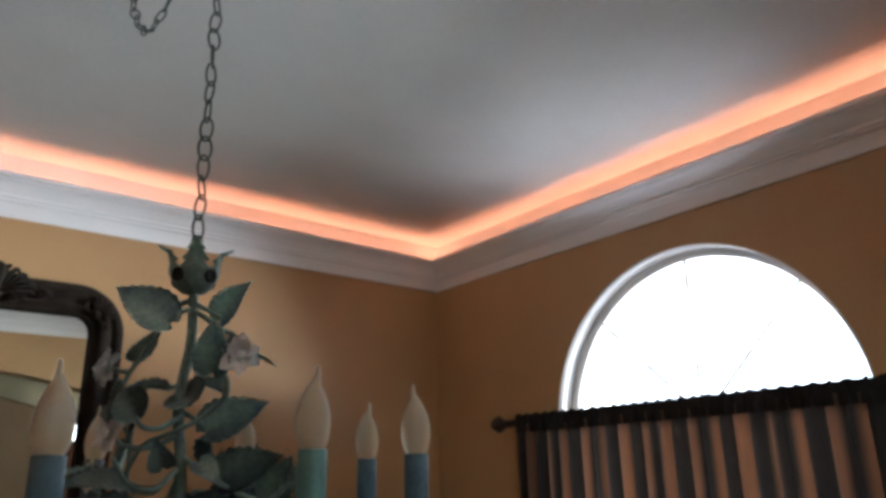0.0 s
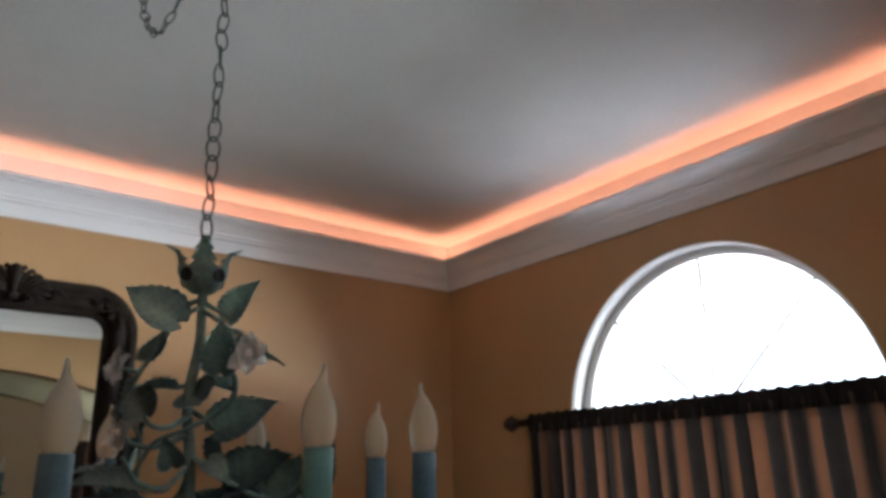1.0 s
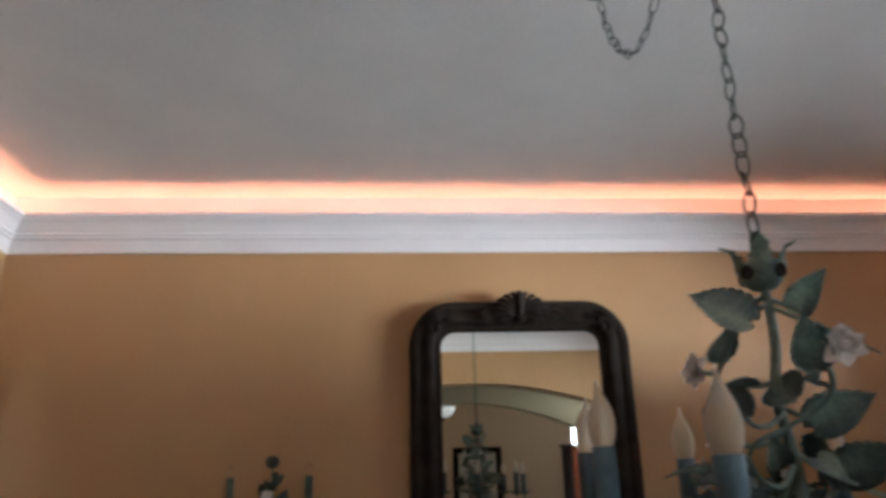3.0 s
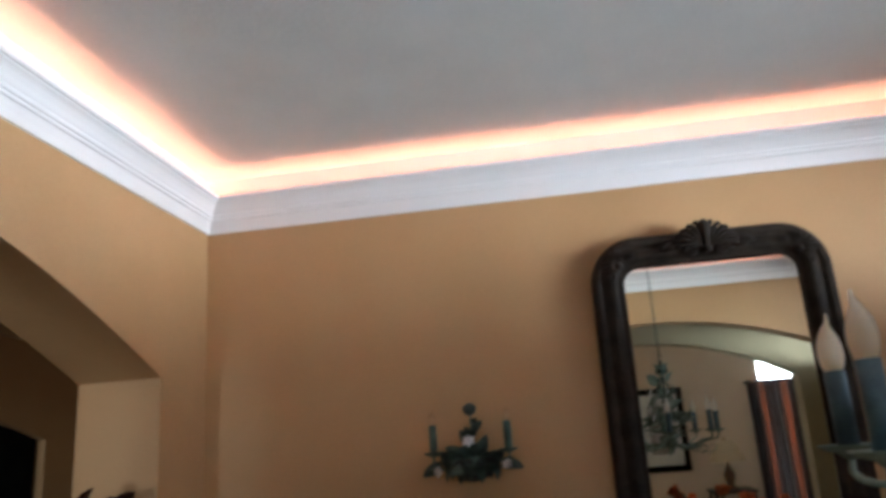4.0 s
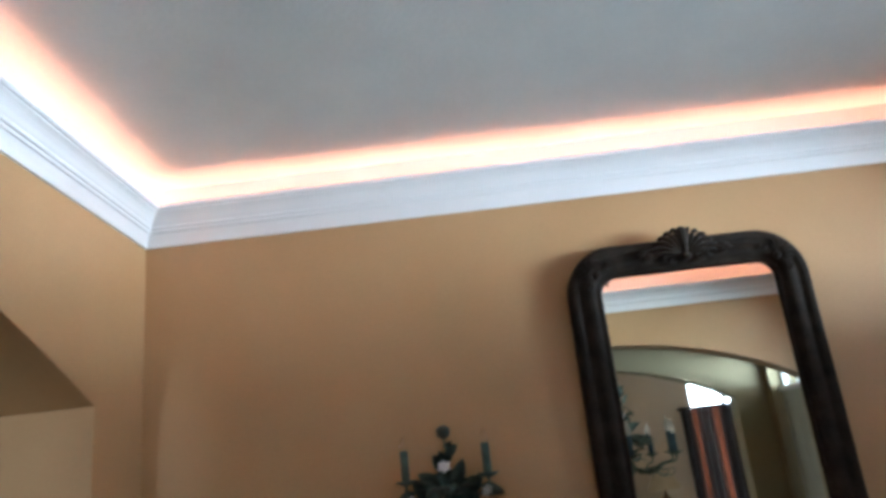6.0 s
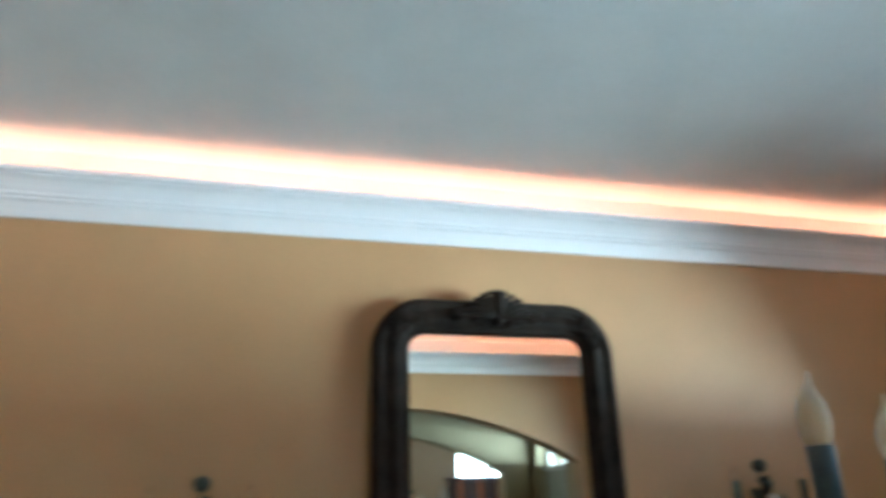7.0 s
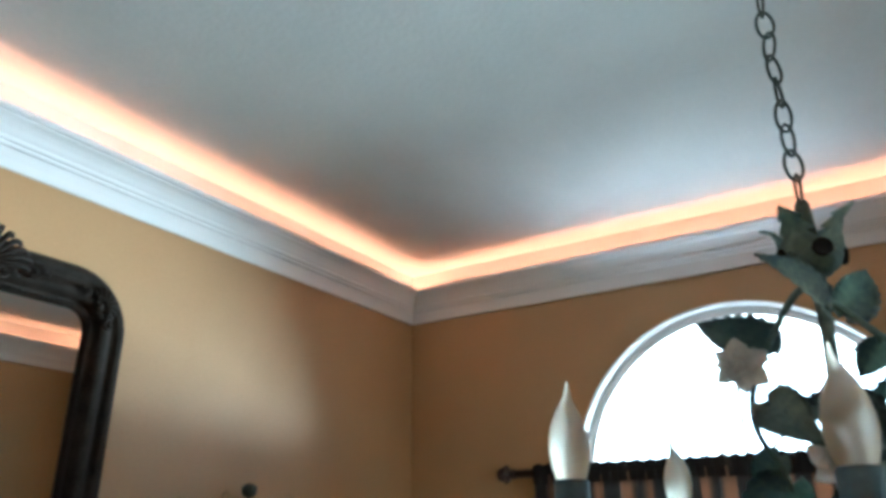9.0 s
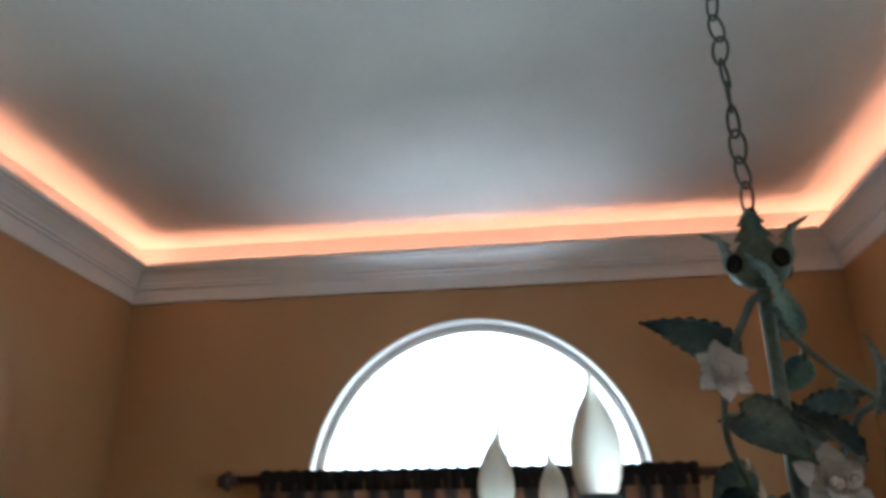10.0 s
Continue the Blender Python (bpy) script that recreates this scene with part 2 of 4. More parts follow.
def smooth_path(pts, n=8):
    """Catmull-Rom through the points."""
    p = [Vector(q) for q in pts]
    p = [2 * p[0] - p[1]] + p + [2 * p[-1] - p[-2]]
    out = []
    for i in range(1, len(p) - 2):
        for k in range(n):
            t = k / n
            a, b, c, d = p[i - 1], p[i], p[i + 1], p[i + 2]
            out.append(0.5 * ((2 * b) + (c - a) * t + (2 * a - 5 * b + 4 * c - d) * t * t + (3 * b - a - 3 * c + d) * t ** 3))
    out.append(p[-2])
    return out


def tube(bm, pts, radius, seg=8, closed=False):
    """A round bar along the points; radius is one number or one for each end."""
    pts = [Vector(p) for p in pts]
    n = len(pts)
    r0, r1 = radius if isinstance(radius, tuple) else (radius, radius)
    rings = []
    up = Vector((0.13, 0.21, 0.97))
    for i, p in enumerate(pts):
        if closed:
            d = (pts[(i + 1) % n] - pts[i - 1]).normalized()
        else:
            d = (pts[min(i + 1, n - 1)] - pts[max(i - 1, 0)]).normalized()
        s = d.cross(up)
        if s.length < 0.05:
            s = d.cross(Vector((1, 0, 0)))
        s.normalize()
        w = s.cross(d).normalized()
        up = w
        r = r0 + (r1 - r0) * i / max(n - 1, 1)
        rings.append([bm.verts.new(p + r * (math.cos(2 * math.pi * k / seg) * s + math.sin(2 * math.pi * k / seg) * w)) for k in range(seg)])
    pairs = list(zip(rings, rings[1:])) + ([(rings[-1], rings[0])] if closed else [])
    for a, b in pairs:
        for k in range(seg):
            j = (k + 1) % seg
            bm.faces.new((a[k], a[j], b[j], b[k]))
    if not closed:
        bm.faces.new(rings[0][::-1])
        bm.faces.new(rings[-1])
    return bm


def blob(bm, at, size, m=None, seg=10):
    """An ellipsoid, for lobes, buds and beads."""
    g = bmesh.ops.create_uvsphere(bm, u_segments=seg, v_segments=max(6, seg * 2 // 3), radius=1)
    t = Matrix.Translation(at) @ (m or Matrix()) @ Matrix.Diagonal((*size, 1))
    bmesh.ops.transform(bm, matrix=t, verts=g["verts"])


def leaf_mesh(bm, length, width, ripple=0.004, curl=0.25, tip=0.16, m=None, thick=0.0012, point=1.0, ribs=14):
    """A pointed heart-shaped leaf from its stalk at the origin along +x, with side veins pressed in."""
    m = m or Matrix()
    nu, nv = ribs, 8
    fine = ribs >= 20
    grid = []
    for i in range(nu + 1):
        u = i / nu
        w = width * 0.5 * (math.sin(math.pi * min(u * (1 - tip) + 0.03, 1) ** 0.62) ** (0.8 * point)) * (1 - 0.2 * u)
        if fine:
            w = width * 0.5 * max(2.59 * max(u, 0.004) ** 0.45 * (1 - u) ** 1.15, 0.02)
        elif u > 1 - tip:
            w *= max((1 - u) / tip, 0.05) ** 0.6
        row = []
        for j in range(nv + 1):
            v = 2 * j / nv - 1
            wave = math.cos((54 if fine else 26) * (u - 0.22 * abs(v)))
            z = abs(v) * w * 0.35 + ripple * wave * (1 - abs(abs(v) - 0.6))
            z -= curl * length * (u - 0.35) ** 2
            x = u * length - 0.16 * width * (1 - u) ** 3 * abs(v)
            row.append(bm.verts.new(m @ Vector((x, v * w * (1 + (0.02 * wave * abs(v) if fine else 0)), z))))
        grid.append(row)
    fs = []
    for a, b in zip(grid, grid[1:]):
        for j in range(nv):
            fs.append(bm.faces.new((a[j], a[j + 1], b[j + 1], b[j])))
    if thick:
        bmesh.ops.solidify(bm, geom=fs, thickness=thick)
    return bm


def aim(at, toward, normal=(0, 0, 1)):
    """A pose at a point with +x along toward and +z near normal."""
    x = Vector(toward).normalized()
    z = Vector(normal) - Vector(normal).dot(x) * x
    if z.length < 0.05:
        z = Vector((0, 1, 0)) - x.y * x
    z.normalize()
    y = z.cross(x)
    return Matrix.Translation(at) @ Matrix((x, y, z)).transposed().to_4x4()


# ---- the rooms ----
ZC, HB = 2.995, 2.72
XW, YS = -4.575, -3.194      # west wall's face, south wall's face


def arched_wall(name, u0, u1, opening, place, thick, label, z0=0.0, z1=ZC, mat=None):
    """A wall along u with one opening (ua, ub, sill, top(u)); place(u, depth, z) puts it in the room."""
    ua, ub, sill, top = opening
    bm = bmesh.new()
    us = [ua + (ub - ua) * (0.5 - 0.5 * math.cos(math.pi * i / 56)) for i in range(57)]

    def quad(*ps):
        bm.faces.new([bm.verts.new(place(*p)) for p in ps])
    for d in (0, thick):
        quad((u0, d, z0), (ua, d, z0), (ua, d, z1), (u0, d, z1))
        quad((ub, d, z0), (u1, d, z0), (u1, d, z1), (ub, d, z1))
        for a, b in zip(us, us[1:]):
            quad((a, d, top(a)), (b, d, top(b)), (b, d, z1), (a, d, z1))
            if sill > z0:
                quad((a, d, z0), (b, d, z0), (b, d, sill), (a, d, sill))
    for a, b in zip(us, us[1:]):
        quad((a, 0, top(a)), (b, 0, top(b)), (b, thick, top(b)), (a, thick, top(a)))
    for u in (ua, ub):
        quad((u, 0, sill), (u, thick, sill), (u, thick, top(u)), (u, 0, top(u)))
    if sill > z0:
        quad((ua, 0, sill), (ub, 0, sill), (ub, thick, sill), (ua, thick, sill))
    for u in (u0, u1):
        quad((u, 0, z0), (u, thick, z0), (u, thick, z1), (u, 0, z1))
    quad((u0, 0, z1), (u1, 0, z1), (u1, thick, z1), (u0, thick, z1))
    bmesh.ops.remove_doubles(bm, verts=bm.verts, dist=0.0004)
    ob = part(name, bm, mat or WALL, smooth=False)
    return tagged(ob, label, "wall", kind="structure")


def plain_wall(name, lo, hi, label, mat=None, category="wall"):
    return tagged(part(name, box(bmesh.new(), lo, hi), mat or WALL, smooth=False), label, category, kind="structure")


WIN_Y, WIN_Z, WIN_R = -1.61, 1.87, 0.711


def window_top(u):
    return WIN_Z + math.sqrt(max(WIN_R ** 2 - (u - WIN_Y) ** 2, 0))


def south_top(u):
    d = u + 2.15
    return 2.445 - (3.5 - math.sqrt(3.5 ** 2 - d * d))


def west_top(u):
    return 1.995 + 0.41 * (1 - (abs(u + 1.64) / 1.25) ** 1.35)


plain_wall("wall_north", (-4.95, 0.0, 0.0), (0.22, 0.15, ZC), "smooth ochre tan painted wall behind the mirror")
arched_wall("wall_east", YS - 0.20, 0.0, (WIN_Y - WIN_R, WIN_Y + WIN_R, 0.55, window_top), lambda u, d, z: Vector((d, u, z)), 0.22,
            "ochre tan painted wall with a half-round topped window")
arched_wall("wall_south", XW - 0.375, 0.0, (-3.87, -0.43, 0.0, south_top), lambda u, d, z: Vector((u, YS - d, z)), 0.20,
            "ochre tan painted wall with a wide low archway")
arched_wall("wall_west", YS, 0.0, (-2.89, -0.39, 0.0, west_top), lambda u, d, z: Vector((XW - d, u, z)), 0.375,
            "ochre tan painted wall with a thick archway")
plain_wall("wall_hall_north", (-6.65, 2.2, 0.0), (-4.8, 2.35, ZC), "plain ochre hall end wall")
plain_wall("wall_hall_east", (-4.95, 0.15, 0.0), (-4.8, 2.2, ZC), "plain ochre hall side wall")
arched_wall("wall_foyer_south", -4.95, 3.0, (-3.87, -0.43, 0.0, south_top), lambda u, d, z: Vector((u, -5.15 - d, z)), 0.20,
            "pale olive-cream wall with a second low archway across the foyer", mat=FOYER)
arched_wall("wall_foyer_east", -5.15, YS - 0.20, (-5.05, -4.33, 0.0, lambda u: 2.34), lambda u, d, z: Vector((-0.08 + d, u, z)), 0.30,
            "pale olive-cream foyer wall with a door and transom", mat=FOYER)
plain_wall("wall_far_east", (3.0, -8.2, 0.0), (3.15, -5.15, ZC), "plain cream living room side wall", CREAM)
tagged(part("floor", box(bmesh.new(), (-6.65, -8.2, -0.1), (3.15, 2.35, 0.0)), FLOOR, smooth=False), "brown stone floor through the rooms", "floor", kind="structure")
tagged(part("ceiling", box(bmesh.new(), (-6.65, -8.2, ZC), (3.15, 2.35, ZC + 0.12)), CEIL, smooth=False), "white ceiling with a knocked-down plaster texture", "ceiling", kind="structure")
tagged(part("ground", box(bmesh.new(), (-300, -300, -0.6), (300, 300, -0.14)), GROUND, smooth=False), "pale sunlit paving outside the windows", "ground", kind="structure")

# crown moulding set below the ceiling, open at the top, with a rope light lying in it
PROFILE = [(0, 0), (0.010, 0), (0.012, 0.008), (0.016, 0.030), (0.022, 0.052), (0.026, 0.060), (0.033, 0.0605), (0.036, 0.063), (0.037, 0.067), (0.034, 0.070),
           (0.034, 0.074), (0.042, 0.0745), (0.046, 0.078), (0.046, 0.082), (0.042, 0.085), (0.043, 0.090), (0.049, 0.098), (0.058, 0.113), (0.069, 0.127), (0.080, 0.136), (0.086, 0.139),
           (0.086, 0.144), (0.096, 0.1445), (0.100, 0.148), (0.102, 0.154), (0.102, 0.164), (0.099, 0.167), (0.094, 0.167), (0.088, 0.155), (0.076, 0.143), (0.062, 0.127),
           (0.050, 0.110), (0.040, 0.098), (0.036, 0.094), (0, 0.094)]
CORNERS = {"north": ((XW, 0), (0, 0)), "east": ((0, 0), (0, YS)), "south": ((0, YS), (XW, YS)), "west": ((XW, YS), (XW, 0))}


def run_along(bm, prof, a, b, z):
    """Sweeps (out, up) pairs along a wall of the room, mitred at both ends."""
    a, b = Vector((*a, 0)), Vector((*b, 0))
    d = (b - a).normalized()
    inward = Vector((d.y, -d.x, 0))
    ends = []
    for p, s in ((a, 1), (b, -1)):
        ends.append([bm.verts.new(p + inward * o + d * (s * o) + Vector((0, 0, z + h))) for o, h in prof])
    n = len(prof)
    for i in range(n):
        j = (i + 1) % n
        bm.faces.new((ends[0][i], ends[0][j], ends[1][j], ends[1][i]))
    bm.faces.new(ends[0])
    bm.faces.new(ends[1][::-1])
    return bm


for side, (a, b) in CORNERS.items():
    tagged(part("crown_moulding", run_along(bmesh.new(), PROFILE, a, b, HB), TRIM, smooth=False), "white stepped crown moulding set below the ceiling", "crown moulding", kind="structure")
    strip = [(0.030, 0.0945), (0.037, 0.0965), (0.041, 0.1015), (0.039, 0.1070), (0.034, 0.1090), (0.028, 0.1065), (0.026, 0.1000)]
    tagged(part("rope_light", run_along(bmesh.new(), strip, a, b, HB), COVE, smooth=False), "warm orange rope light lying in the crown moulding", "rope light", "rope lights in the cove")
    back = [(0, 0.096), (0.003, 0.096), (0.003, ZC - HB), (0, ZC - HB)]
    tagged(part("cove_back", run_along(bmesh.new(), back, a, b, HB), COVEPAINT, smooth=False), "white painted wall strip above the crown moulding", "trim", kind="structure")
    base = [(0, 0), (0.016, 0), (0.016, 0.10), (0.010, 0.125), (0, 0.125)]
    if side in ("north", "east"):
        tagged(part("baseboard", run_along(bmesh.new(), base, a, b, 0.0), TRIM, smooth=False), "white painted baseboard", "baseboard", kind="structure")

# ---- the half-round window ----
window = thing("window_1", (0.10, WIN_Y, WIN_Z), "white framed half-round fan window over a tall sash", "window", kind="structure")


def half_ring(bm, r0, r1, x0, x1, n=48):
    rows = []
    for i in range(n + 1):
        a = math.pi * i / n
        rows.append([bm.verts.new((x, r * math.cos(a), r * math.sin(a))) for r, x in ((r0, x0), (r1, x0), (r1, x1), (r0, x1))])
    for p, q in zip(rows, rows[1:]):
        for k in range(4):
            bm.faces.new((p[k], p[(k + 1) % 4], q[(k + 1) % 4], q[k]))
    bm.faces.new(rows[0])
    bm.faces.new(rows[-1])
    return bm


part("window_frame", half_ring(bmesh.new(), 0.672, 0.7105, -0.01, 0.04), TRIM, window)
part("reveal_lining", half_ring(bmesh.new(), 0.705, 0.7103, -0.098, -0.011), TRIM, window, "white painted reveal")
part("reveal_lining", half_ring(bmesh.new(), 0.705, 0.7103, 0.041, 0.119), TRIM, window, "white painted reveal")
for deg in (45, 90, 135):
    bm = box(bmesh.new(), (-0.006, -0.0065, 0.04), (0.012, 0.0065, 0.673), 0.002)
    bmesh.ops.rotate(bm, verts=bm.verts, matrix=Matrix.Rotation(radians(deg - 90), 3, "X"))
    part("muntin", bm, TRIM, window)
bm = box(bmesh.new(), (-0.02, -0.710, -0.045), (0.04, 0.710, 0.012), 0.003)
part("transom_bar", bm, TRIM, window)
for y in (-0.686, 0.0, 0.686):
    part("jamb", box(bmesh.new(), (-0.02, y - 0.024, -1.30), (0.04, y + 0.024, -0.047), 0.003), TRIM, window)
part("window_sill", box(bmesh.new(), (-0.13, -0.72, -1.345), (0.06, 0.72, -1.303), 0.004), TRIM, window)
bm = bmesh.new()
pts = [(0.016, 0.672 * math.cos(math.pi * i / 32), 0.672 * math.sin(math.pi * i / 32)) for i in range(33)]
bm.faces.new([bm.verts.new(p) for p in pts])
pane = part("pane", bm, CLEAR, window, smooth=False)
pane.visible_shadow = False
for y in (-0.337, 0.337):
    bm = bmesh.new()
    bm.faces.new([bm.verts.new((0.016, y + a, b)) for a, b in ((-0.31, -1.30), (0.31, -1.30), (0.31, -0.046), (-0.31, -0.046))])
    p = part("pane", bm, CLEAR, window, smooth=False)
    p.visible_shadow = False

# ---- curtain rods and curtains ----


def cloth_panel(bm, width, height, folds, depth, gather_top=0.04, fullness=1.9, seed=1):
    """A gathered curtain hanging from z = 0 down, along y, with its width in metres of cloth in the UV map."""
    rnd = random.Random(seed)
    nu, nv = folds * 10, 16
    phase = [rnd.uniform(-0.9, 0.9) for _ in range(folds + 2)]
    ampl = [rnd.uniform(0.55, 1.1) for _ in range(folds + 2)]
    uvl = bm.loops.layers.uv.new("UVMap")
    grid = []
    for i in range(nu + 1):
        u = i / nu
        f = u * folds
        k = int(f)
        fr = f - k
        am = ampl[k] * (1 - fr) + ampl[k + 1] * fr
        ph = phase[k] * (1 - fr) + phase[k + 1] * fr
        row = []
        for j in range(nv + 1):
            v = j / nv
            z = gather_top - v * (height + gather_top)
            grow = min(1.0, 0.35 + 1.4 * max(v - 0.03, 0)) if z < 0.02 else 0.45
            x = depth * am * grow * math.sin(2 * math.pi * f + ph + 0.5 * v)
            y = (u - 0.5) * width + 0.35 * width / folds * math.cos(2 * math.pi * f + ph) * 0.6
            if j == 0:
                z += 0.006 * math.sin(2 * math.pi * f * 1.7) - 0.003
            row.append(bm.verts.new((x, y, z)))
        grid.append(row)
    for i in range(nu):
        for j in range(nv):
            fc = bm.faces.new((grid[i][j], grid[i + 1][j], grid[i + 1][j + 1], grid[i][j + 1]))
            us = (i / nu, (i + 1) / nu, (i + 1) / nu, i / nu)
            for lp, uu in zip(fc.loops, us):
                lp[uvl].uv = (uu * width * fullness, 0.0)
    bmesh.ops.solidify(bm, geom=list(bm.faces), thickness=0.002)
    return bm


def curtain_rod(at, length, label, brackets):
    rod = thing("curtain_rod", at, label, "curtain rod")
    part("pole", tube(bmesh.new(), [(0, -length / 2, 0), (0, length / 2, 0)], 0.018, 14), RODM, rod)
    fin = [(0.0, 0.0), (0.020, 0.0), (0.024, 0.008), (0.017, 0.016), (0.017, 0.022), (0.030, 0.032), (0.036, 0.045), (0.034, 0.058), (0.025, 0.066), (0.030, 0.070), (0.026, 0.080), (0.013, 0.086), (0, 0.087)]
    for s in (-1, 1):
        m = Matrix.Translation((0, s * length / 2, 0)) @ Matrix.Rotation(radians(-90 * s), 4, "X")
        f = part("finial", lathe(bmesh.new(), fin, 18, m), RODM, rod)
        bm = bmesh.new()
        for k in range(8):
            a = 2 * math.pi * k / 8
            blob(bm, m @ Vector((0.032 * math.cos(a), 0.032 * math.sin(a), 0.046)), (0.010, 0.013, 0.010))
        part("carved_lobes", bm, RODM, f)
        part("bracket", tube(bmesh.new(), [(0, s * brackets, -0.004), (0.05, s * brackets, -0.02), (-at[0] - 0.003, s * brackets, -0.02)], 0.007, 8), RODM, rod)
    return rod


curtain_rod((-0.09, WIN_Y, 1.906), 1.95, "dark brown wooden curtain rod with carved finials", 0.90)
curtain = tagged(part("curtain", cloth_panel(bmesh.new(), 1.72, 1.72, 26, 0.020, 0.0, 1.9, 3), CLOTH), "gathered curtain in dark and copper stripes on a rod", "curtain")
curtain.location = (-0.118, WIN_Y, 1.895)
heading = part("heading", cloth_panel(bmesh.new(), 1.73, 0.085, 44, 0.007, 0.0, 1.9, 9), PLAINCLOTH, curtain, "plain dark gathered heading over the rod")
heading.location = (-0.004, 0, 0.047)
backing = part("heading", cloth_panel(bmesh.new(), 1.73, 0.085, 44, 0.006, 0.0, 1.9, 10), PLAINCLOTH, curtain, "plain dark gathered heading over the rod")
backing.location = (0.052, 0, 0.045)

# ---- the carved mirror ----
mirror = thing("wall_mirror", (-2.266, -0.004, 0.96), "tall mirror in a near-black carved wooden frame", "mirror")
mirror.rotation_euler = (radians(0.75), 0, 0)
HW, MTOP = 0.496, 1.505       # half width and height of the frame's outline
IN = 0.142


def rounded(hw, z0, z1, r, n=10):
    """Outline with square feet and rounded shoulders, as (x, z), clockwise from the lower left."""
    out = [(-hw, z0)]
    out += [(-hw + r - r * math.cos(math.pi / 2 * i / n), z1 - r + r * math.sin(math.pi / 2 * i / n)) for i in range(n + 1)]
    out += [(hw - r + r * math.sin(math.pi / 2 * i / n), z1 - r + r * math.cos(math.pi / 2 * i / n)) for i in range(n + 1)]
    out += [(hw, z0)]
    return out


FPROF = [(0.0, 0.0), (0.0, 0.045), (0.010, 0.060), (0.024, 0.066), (0.036, 0.060), (0.042, 0.052), (0.050, 0.054), (0.066, 0.070), (0.080, 0.074),
         (0.094, 0.068), (0.100, 0.054), (0.106, 0.050), (0.114, 0.052), (0.122, 0.046), (0.128, 0.030)]
loops = []
bm = bmesh.new()
for inn, dep in FPROF:
    inn = inn * IN / 0.128
    t = inn / IN
    out = rounded(HW - inn, inn, MTOP - inn, 0.20 * (1 - t) + 0.065 * t)
    loops.append([bm.verts.new((x, -dep, z)) for x, z in out])
for a, b in zip(loops, loops[1:]):
    n = len(a)
    for i in range(n):
        bm.faces.new((a[i], a[(i + 1) % n], b[(i + 1) % n], b[i]))
part("frame", bm, WOOD, mirror)
bm = bmesh.new()
bm.faces.new([bm.verts.new((x, -0.036, z)) for x, z in rounded(HW - IN + 0.004, IN - 0.004, MTOP - IN + 0.004, 0.067)])
part("mirror_glass", bm, MIRROR, mirror, "clear silvered glass", smooth=False)
part("backing", box(bmesh.new(), (-HW + 0.075, -0.030, 0.02), (HW - 0.075, 0.0, MTOP - 0.075)), DARKWOOD, mirror, smooth=False)

# shell crest: fanned ridges over a base, with scrolling leaves to both sides
def ridge(bm, pts, r0, r1, deep=1.0, seg=8):
    """A carved rib along a bent line on the frame's face, r0 wide at its root and r1 near its tip."""
    path = smooth_path([Vector(p) for p in pts], 4)
    rings = []
    n = len(path) - 1
    for i, p in enumerate(path):
        t = i / n
        d = (path[min(i + 1, n)] - path[max(i - 1, 0)]).normalized()
        q = Vector((-d.z, 0, d.x)).normalized()
        r = (r0 * (1 - t) + r1 * t) * (1.0 if t < 0.75 else max(0.08, math.sqrt(max(0.0, 1 - ((t - 0.75) / 0.26) ** 2))))
        rings.append([bm.verts.new(p + q * r * math.cos(2 * math.pi * k / seg) + Vector((0, -1, 0)) * r * deep * math.sin(2 * math.pi * k / seg)) for k in range(seg)])
    for u, v in zip(rings, rings[1:]):
        for k in range(seg):
            bm.faces.new((u[k], u[(k + 1) % seg], v[(k + 1) % seg], v[k]))
    for u in (rings[0], rings[-1]):
        bm.faces.new(u)


def spiral(bm, at, r, turns, start, flip, width, y=-0.082):
    """A small carved volute."""
    pts = []
    for i in range(9):
        t = i / 8
        a = start + flip * turns * 2 * math.pi * t
        pts.append((at[0] + r * (1 - 0.75 * t) * math.cos(a), y - 0.006 * t, at[1] + r * (1 - 0.75 * t) * math.sin(a)))
    ridge(bm, pts, width, width * 0.7)
    blob(bm, (at[0], y - 0.008, at[1]), (width * 1.3, width * 1.3, width * 1.3), None, 8)


cz = MTOP - 0.078
bm = bmesh.new()
blob(bm, (0, -0.066, cz + 0.036), (0.092, 0.020, 0.062), None, 16)
blob(bm, (0, -0.084, cz - 0.010), (0.024, 0.024, 0.018))
crest = part("shell_crest", bm, WOOD, mirror, "carved shell crest")
bm = bmesh.new()
ridge(bm, [(0, -0.086, cz - 0.010), (0, -0.104, cz + 0.035), (0, -0.104, cz + 0.085), (0, -0.088, cz + 0.118)], 0.008, 0.024, 0.8)
part("ridge", bm, WOOD, crest)
for sgn in (-1, 1):
    for k, (a, ln, out) in enumerate(((16, 0.114, 0.010), (31, 0.114, 0.014), (46, 0.116, 0.018), (60, 0.120, 0.022), (73, 0.122, 0.024), (85, 0.118, 0.024))):
        u, v = math.sin(radians(a)), math.cos(radians(a))
        bm = bmesh.new()
        ridge(bm, [(sgn * 0.012 * u, -0.084, cz + 0.002), (sgn * ln * 0.5 * u, -0.099, cz + ln * 0.55 * v), (sgn * (ln * 0.86 * u), -0.094, cz + ln * 0.92 * v),
                   (sgn * (ln * u + out), -0.080, cz + ln * 0.98 * v - out * 0.3)], 0.0050, 0.0118, 0.9)
        part("ridge", bm, WOOD, crest)

